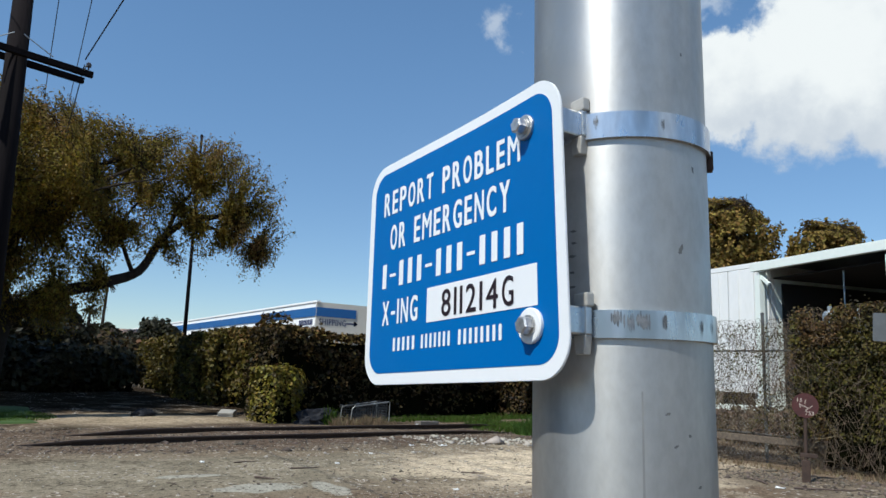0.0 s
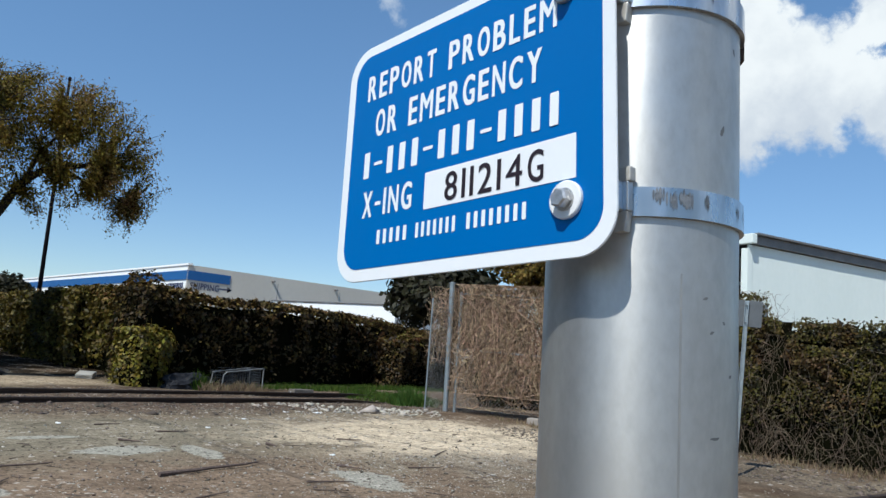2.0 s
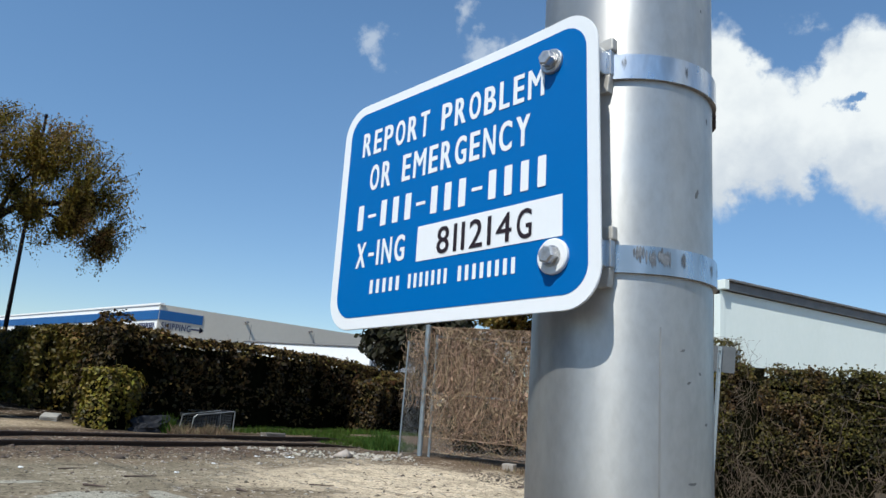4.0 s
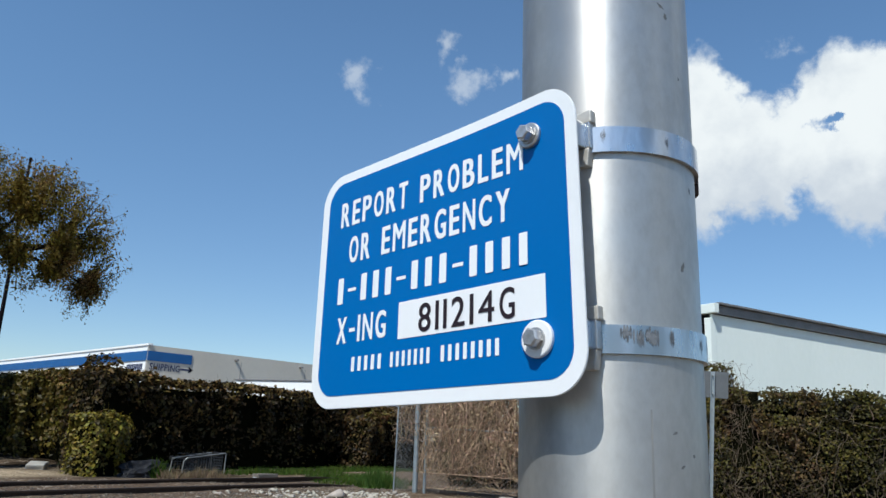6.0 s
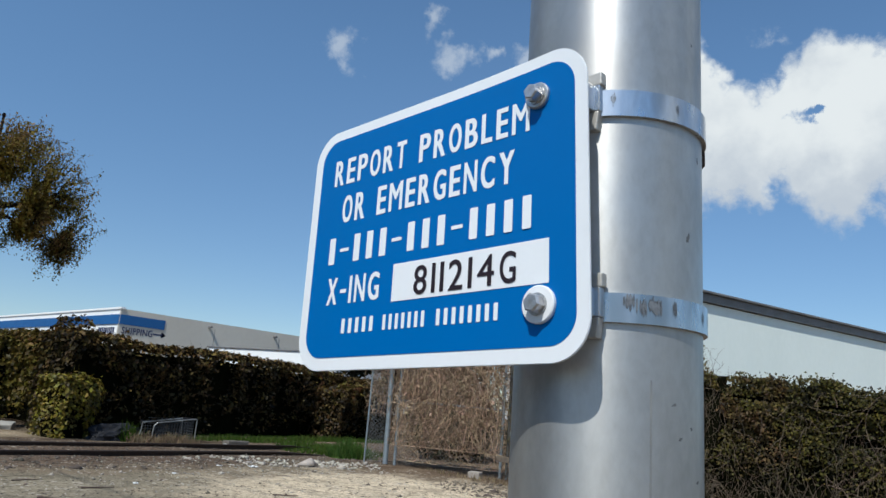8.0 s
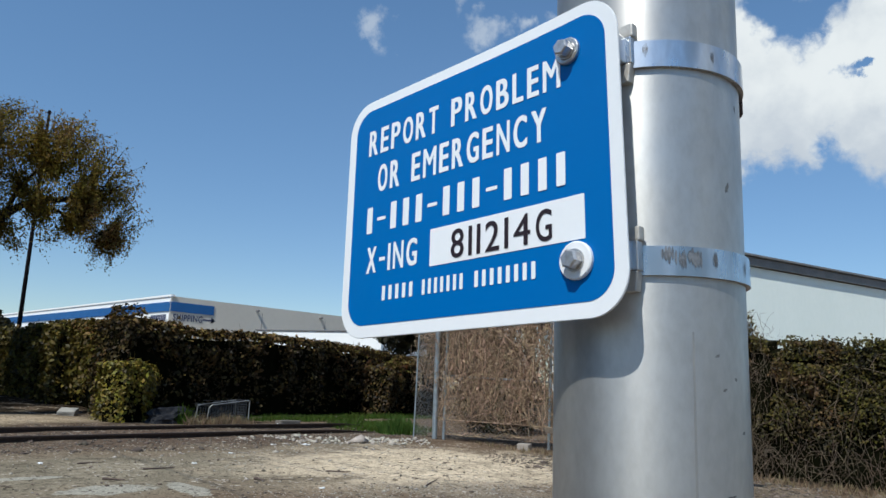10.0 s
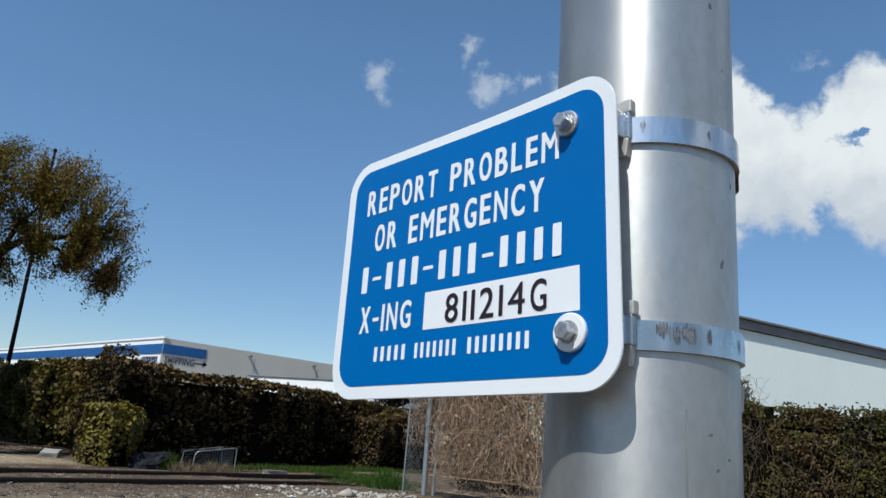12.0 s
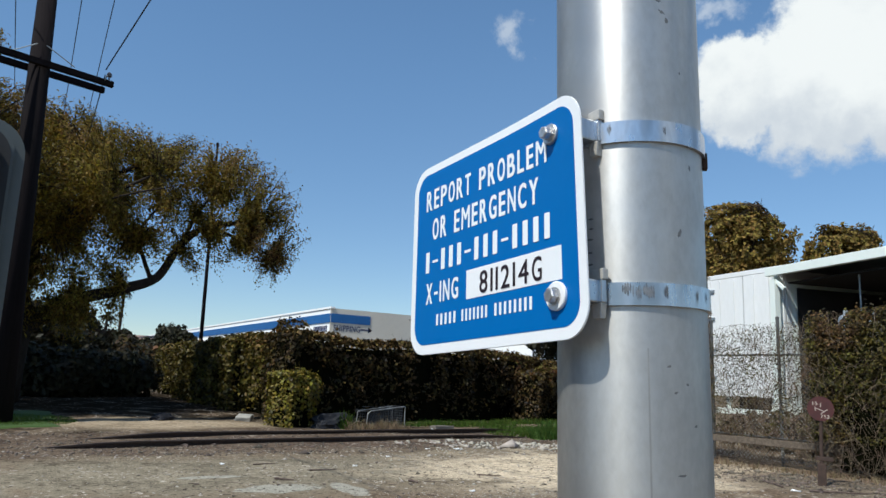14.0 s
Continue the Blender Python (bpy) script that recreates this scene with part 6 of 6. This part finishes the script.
def big_tree():
    base = (-22.2, 0.0, ground_height(-22.2, 0.0) - 0.1)
    trunk = ([(0, 0, 0), (0.1, 0.05, 1.0), (0.05, 0.15, 1.9), (0.1, 0.25, 2.6)], 0.38, 0.27)
    limbs = [
        ([(0.1, 0.2, 1.9), (0.1, 1.3, 2.75), (0.1, 2.6, 3.25), (0.0, 3.5, 3.65), (0.0, 4.1, 4.7), (0.1, 4.9, 5.35), (0.1, 6.2, 5.7)], 0.20),
        ([(0.1, 0.25, 2.5), (0.4, 0.0, 3.7), (0.6, 0.8, 5.0), (0.3, 1.8, 6.2), (0.0, 3.0, 7.0)], 0.17),
        ([(0.1, 0.25, 2.5), (-0.3, -0.8, 4.0), (-0.2, -1.8, 5.4), (0.2, -2.6, 6.6)], 0.18),
        ([(0.1, 0.2, 2.2), (0.9, -1.2, 3.2), (1.3, -2.6, 4.4), (1.0, -3.9, 5.2)], 0.14),
        ([(0.4, 0.0, 3.7), (1.3, 0.7, 4.6), (1.6, 1.9, 5.6), (1.4, 3.0, 6.4)], 0.10),
        ([(0.0, 4.1, 4.7), (-0.4, 4.6, 5.8), (-0.3, 5.1, 6.6)], 0.08),
        ([(0.0, 3.3, 3.6), (0.5, 2.8, 4.8), (0.6, 3.4, 5.8)], 0.07),
        ([(0.1, 4.9, 5.35), (0.3, 5.9, 5.0), (0.3, 6.9, 4.6)], 0.06),
        ([(0.4, 0.0, 3.7), (1.8, -0.4, 4.4), (3.2, -0.6, 4.9), (4.0, -1.2, 5.0)], 0.055),
        ([(1.3, 0.7, 4.6), (2.6, 1.6, 5.2), (3.2, 3.2, 5.7)], 0.045),
        ([(0.1, 0.2, 2.4), (-1.4, 0.2, 3.8), (-2.8, 0.6, 5.0)], 0.14),
        # limb running out of view, added to carry the shading clumps
        ([(0.4, 0.0, 3.7), (2.4, -1.9, 6.0), (4.3, -3.0, 7.4), (5.7, -3.6, 7.6)], 0.13),
    ]
    clumps = [(0.2, -3.2, 6.6, 1.9, 1.3), (0.3, -1.2, 7.5, 1.7, 1.0), (0.2, 0.6, 7.3, 1.6, 1.0), (0.2, 2.2, 7.0, 1.6, 0.95), (0.1, 3.8, 7.05, 1.4, 0.95), (0.0, 5.2, 7.15, 1.25, 0.85),
              (0.2, 6.4, 6.4, 1.05, 0.9), (0.2, 7.0, 5.3, 0.85, 0.75), (1.0, -2.5, 5.1, 1.5, 1.1), (1.2, -0.6, 5.6, 1.5, 1.1), (1.3, 1.4, 5.4, 1.4, 1.0), (0.9, 2.9, 5.4, 1.2, 0.8), (0.5, 1.5, 4.4, 1.3, 0.7),
              (0.4, 3.2, 4.6, 0.8, 0.45), (0.3, 4.8, 4.7, 0.8, 0.5), (0.3, 5.7, 5.4, 0.8, 0.45), (0.8, -0.3, 4.0, 1.4, 0.9), (-1.2, -1.5, 6.2, 1.6, 1.2), (1.2, -4.2, 5.2, 1.4, 1.2), (0.9, -1.5, 3.5, 1.3, 0.9),
              (-2.6, 0.6, 6.0, 1.6, 1.1), (2.4, -1.8, 6.0, 1.4, 1.0), (2.4, -3.8, 5.4, 1.5, 1.1), (-2.4, -3.0, 5.8, 1.7, 1.2), (2.0, 0.6, 6.6, 1.2, 0.8),
              (0.8, 0.9, 3.1, 1.2, 0.8), (1.0, -1.0, 2.6, 1.4, 1.0), (-0.5, 1.7, 2.7, 1.0, 0.7), (1.2, -2.6, 2.9, 1.5, 1.2), (2.6, -0.5, 5.0, 1.3, 0.9),
              (3.6, -2.5, 5.4, 1.5, 1.0), (3.6, 0.2, 5.6, 1.4, 0.9), (4.3, -1.0, 4.8, 1.2, 0.8), (-3.4, -1.6, 5.2, 1.5, 1.0),
              # unseen clumps left of the view, added to cast shade beyond the bank
              (5.2, -3.8, 6.6, 1.7, 1.0), (5.6, -2.9, 8.0, 1.5, 0.9), (6.2, -5.2, 6.5, 1.7, 1.0), (4.2, -3.2, 8.4, 1.6, 0.9), (2.8, -2.6, 8.8, 1.5, 0.9), (4.4, -5.4, 7.4, 1.7, 1.0),
              (1.5, -1.4, 3.7, 1.2, 0.8), (0.6, 2.2, 3.9, 0.9, 0.5), (0.2, 5.0, 5.7, 1.1, 0.7), (0.2, 6.3, 5.4, 0.95, 0.8), (0.2, 6.9, 4.5, 0.5, 0.5)]
    return tree("tree", "big spreading tree with olive and bronze feathery leaves", base, trunk, limbs, clumps, 201, 480000, 0.037, M_LEAF_TREE, 0.9, 7600, leaf_long=2.6, rise=1.035)


big_tree()


def round_tree(x, y, high, radius, seed, label, count=42000, size=0.115, mat=None, clump_n=12):
    rng = np.random.default_rng(seed)
    limbs, clumps = [], []
    for k in range(7):
        a = k * 2.4 + rng.uniform(0, 0.6)
        e = radius * rng.uniform(0.4, 0.75)
        z = high * rng.uniform(0.55, 0.88)
        limbs.append(([(0, 0, high * 0.32), (0.4 * e * math.cos(a), 0.4 * e * math.sin(a), (high * 0.32 + z) / 2 + 0.2), (e * math.cos(a), e * math.sin(a), z)], 0.10 * radius / 2))
    for k in range(clump_n):
        a, f = k * 2.4, math.sqrt((k + 0.5) / clump_n)
        clumps.append((radius * 0.72 * f * math.cos(a), radius * 0.72 * f * math.sin(a), high * (0.86 - 0.30 * f * f) - rng.uniform(0, 0.12) * high, radius * rng.uniform(0.32, 0.5), radius * rng.uniform(0.26, 0.42)))
    trunk = ([(0, 0, -0.1), (0.08, 0.05, high * 0.18), (0, 0, high * 0.36)], 0.09 * radius / 2 + 0.10, 0.10)
    return tree("tree", label, (x, y, 0), trunk, limbs, clumps, seed, count, size, mat or M_LEAF_FAR, 0.3, 1400, 1.7)


round_tree(-21.8, 30.5, 11.2, 3.4, 211, "rounded olive-brown tree behind the trailers")
round_tree(-18.4, 33.5, 10.2, 3.0, 212, "rounded olive-brown tree behind the shed")
round_tree(-26.0, 31.5, 11.0, 3.4, 213, "olive-brown tree behind the trailers")
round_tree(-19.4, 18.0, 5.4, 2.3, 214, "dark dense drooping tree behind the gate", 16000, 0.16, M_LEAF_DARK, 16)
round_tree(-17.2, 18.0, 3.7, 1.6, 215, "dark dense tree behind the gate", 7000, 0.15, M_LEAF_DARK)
round_tree(-74.0, 15.0, 5.6, 2.7, 216, "far rounded dark green tree", 5000, 0.30, M_LEAF_DARK)
round_tree(-88.0, 12.0, 5.4, 2.6, 217, "far rounded dark tree", 4000, 0.34, M_LEAF_DARK)
round_tree(-92.0, 15.5, 5.0, 2.4, 218, "far rounded dark tree", 4000, 0.34, M_LEAF_DARK)
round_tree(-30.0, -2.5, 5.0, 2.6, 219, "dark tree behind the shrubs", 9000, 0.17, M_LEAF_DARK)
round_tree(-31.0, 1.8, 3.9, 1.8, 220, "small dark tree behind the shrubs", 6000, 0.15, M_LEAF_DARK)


def palm(x, y, high, seed):
    rng = np.random.default_rng(seed)
    p = thing("palm_tree", "far thin fan palm with a small crown", "palm", pose(x, y, 0, 0, 1, seed), "far palms")
    part("trunk", tube_bm([(0, 0, 0), (0.15, 0, high * 0.5), (0.1, 0.1, high)], [0.24, 0.18, 0.15], 8), M_BARK, p)
    rows = []
    for k in range(46):
        a, e = rng.uniform(0, 6.28), rng.uniform(-1.0, 1.1)
        l = rng.uniform(0.7, 1.2)
        d = np.array([math.cos(a) * math.cos(e), math.sin(a) * math.cos(e), math.sin(e)])
        o = np.array([0.1, 0.1, high])
        rows.append([o, o + d * l * 0.6, o + d * l - (0, 0, 0.25)])
    leaf_mesh("frond_crown", *strands(np.array(rows), 0.09), M_LEAF_DARK, p)
    return p


palm(-94.0, 12.6, 10.2, 1)
palm(-89.5, 10.5, 6.6, 2)


# ---- poles ----
def utility_pole():
    p = thing("utility_pole", "dark leaning wooden utility pole with a double crossarm", "pole", pose(-15.6, -0.19, ground_height(-15.6, -0.19) - 0.2, 1.2, 0, 0))
    part("shaft", tube_bm([(0, 0, 0), (0, 0, 4.0), (0, 0, 9.6)], [0.26, 0.225, 0.17], 18), M_POLE_WOOD, p, smooth=True)
    turn = Matrix.Rotation(radians(14), 4, "Z")
    for x in (0.24, -0.24):
        part("crossarm", box_bm((0.10, 2.75, 0.125), (0, 0, 0), 0.008), M_POLE_WOOD, p).matrix_basis = Matrix.Translation((0, 0, 7.22)) @ turn @ Matrix.Translation((x, 0, 0)) @ Matrix.Rotation(radians(-1.5), 4, "X")
    part("top_arm", box_bm((0.10, 3.0, 0.12), (0, 0, 9.35), 0.008), M_POLE_WOOD, p)
    for u in (-1.28, 1.28):
        o = part("insulator", tube_bm([(0, 0, 0), (0, 0, 0.05), (0, 0, 0.06), (0, 0, 0.11), (0, 0, 0.15)], [0.018, 0.018, 0.05, 0.055, 0.03], 12), M_INSULATOR, p)
        o.matrix_basis = Matrix.Translation((0, 0, 7.22)) @ turn @ Matrix.Translation((0.24, u, 0.06))
    for s in (-1, 1):
        o = part("brace", tube_bm([(0.24, 0.08 * s, 7.60), (0.26, 0.62 * s, 7.26)], 0.012, 6), M_POST, p)
        part("spacer_bolt", tube_bm([(-0.3, 1.22 * s, 7.22), (0.3, 1.22 * s, 7.22)], 0.012, 6), M_BOLT, p)
    return p


utility_pole()


def cable(points, radius, sag, label="thin black overhead cable"):
    rows = []
    for (a, b) in zip(points, points[1:]):
        a, b = Vector(a), Vector(b)
        for u in np.linspace(0, 1, 14):
            q = a.lerp(b, u)
            q.z -= sag * 4 * u * (1 - u)
            rows.append(q)
    ob = part("overhead_cable", tube_bm(rows, radius, 5), M_CABLE)
    return tagged(ob, label, "cable", "overhead cables")


for ob in list(scene.objects):
    if ob.name == "utility_pole":
        far_pole = copy_thing(ob, pose(-62.0, 1.2, -0.2, 0, 0, 0))
        tagged(far_pole, "far dark wooden utility pole with a double crossarm")
# the arm's end carries a line over the road, another runs back to the next pole
cable([(-15.62, 0.87, 7.30), (-5.0, 3.55, 12.6), (30.0, 12.0, 30.0)], 0.014, 0.0)
cable([(-15.62, 0.87, 7.18), (-61.7, 2.5, 7.4)], 0.012, 0.7)
cable([(-15.1, -1.5, 7.3), (30.0, -5.0, 9.0)], 0.012, 0.1)
for y in (-1.3, -0.65, 0.0, 0.65, 1.3):
    cable([(-61.9, 1.2 + y * 1.3, 9.35), (-15.6, -0.39 + y, 9.45), (30.0, -0.6 + y, 10.2)], 0.011, 0.5)


def slender_pole():
    p = thing("street_pole", "tall slender dark pole behind the hedge", "pole", pose(-38.6, 8.95, 0, 0.9, 1.2, 0))
    part("shaft", tube_bm([(0, 0, 0), (0, 0, 6), (0, 0, 13.2)], [0.11, 0.09, 0.06], 12), M_POLE_WOOD, p, smooth=True)
    part("cap", tube_bm([(0, 0, 13.2), (0, 0, 13.35)], [0.10, 0.06], 10), M_POLE_WOOD, p)
    return p


slender_pole()


# ---- the stand-in box at the camera's side ----
def edge_stand_in():
    """Light grey rounded box with a black seal, standing in for a vehicle part."""
    c = thing("equipment_cabinet", "light grey metal box with a black seal, standing in for a vehicle part", "cabinet", pose(-0.515, -0.508, 0, 0, 0, 90))
    # local x runs along world y, the front faces the camera; the top corner is rounded
    bm = rounded_plate(0.70, 1.42, 0.045, 0.55, (-0.35, 0.72), 0.0, 0.012, 8)
    part("body", bm, M_STAND_IN, c, smooth=False)
    part("door_seal", rounded_plate(0.670, 1.39, 0.036, 0.004, (-0.35, 0.72), -0.004, 0.0, 8), M_RUBBER, c, "black rubber seal")
    door = part("door", rounded_plate(0.646, 1.366, 0.028, 0.014, (-0.35, 0.72), -0.018, 0.003, 8), M_STAND_IN, c)
    # made-up plinth and handle, out of view
    part("plinth", box_bm((0.74, 0.60, 0.06), (-0.35, 0.27, 0.0), 0.005), M_CONCRETE, c)
    part("handle", box_bm((0.03, 0.03, 0.14), (-0.58, -0.030, 0.75), 0.006), M_BOLT, door, "small metal handle")
    return c


edge_stand_in()
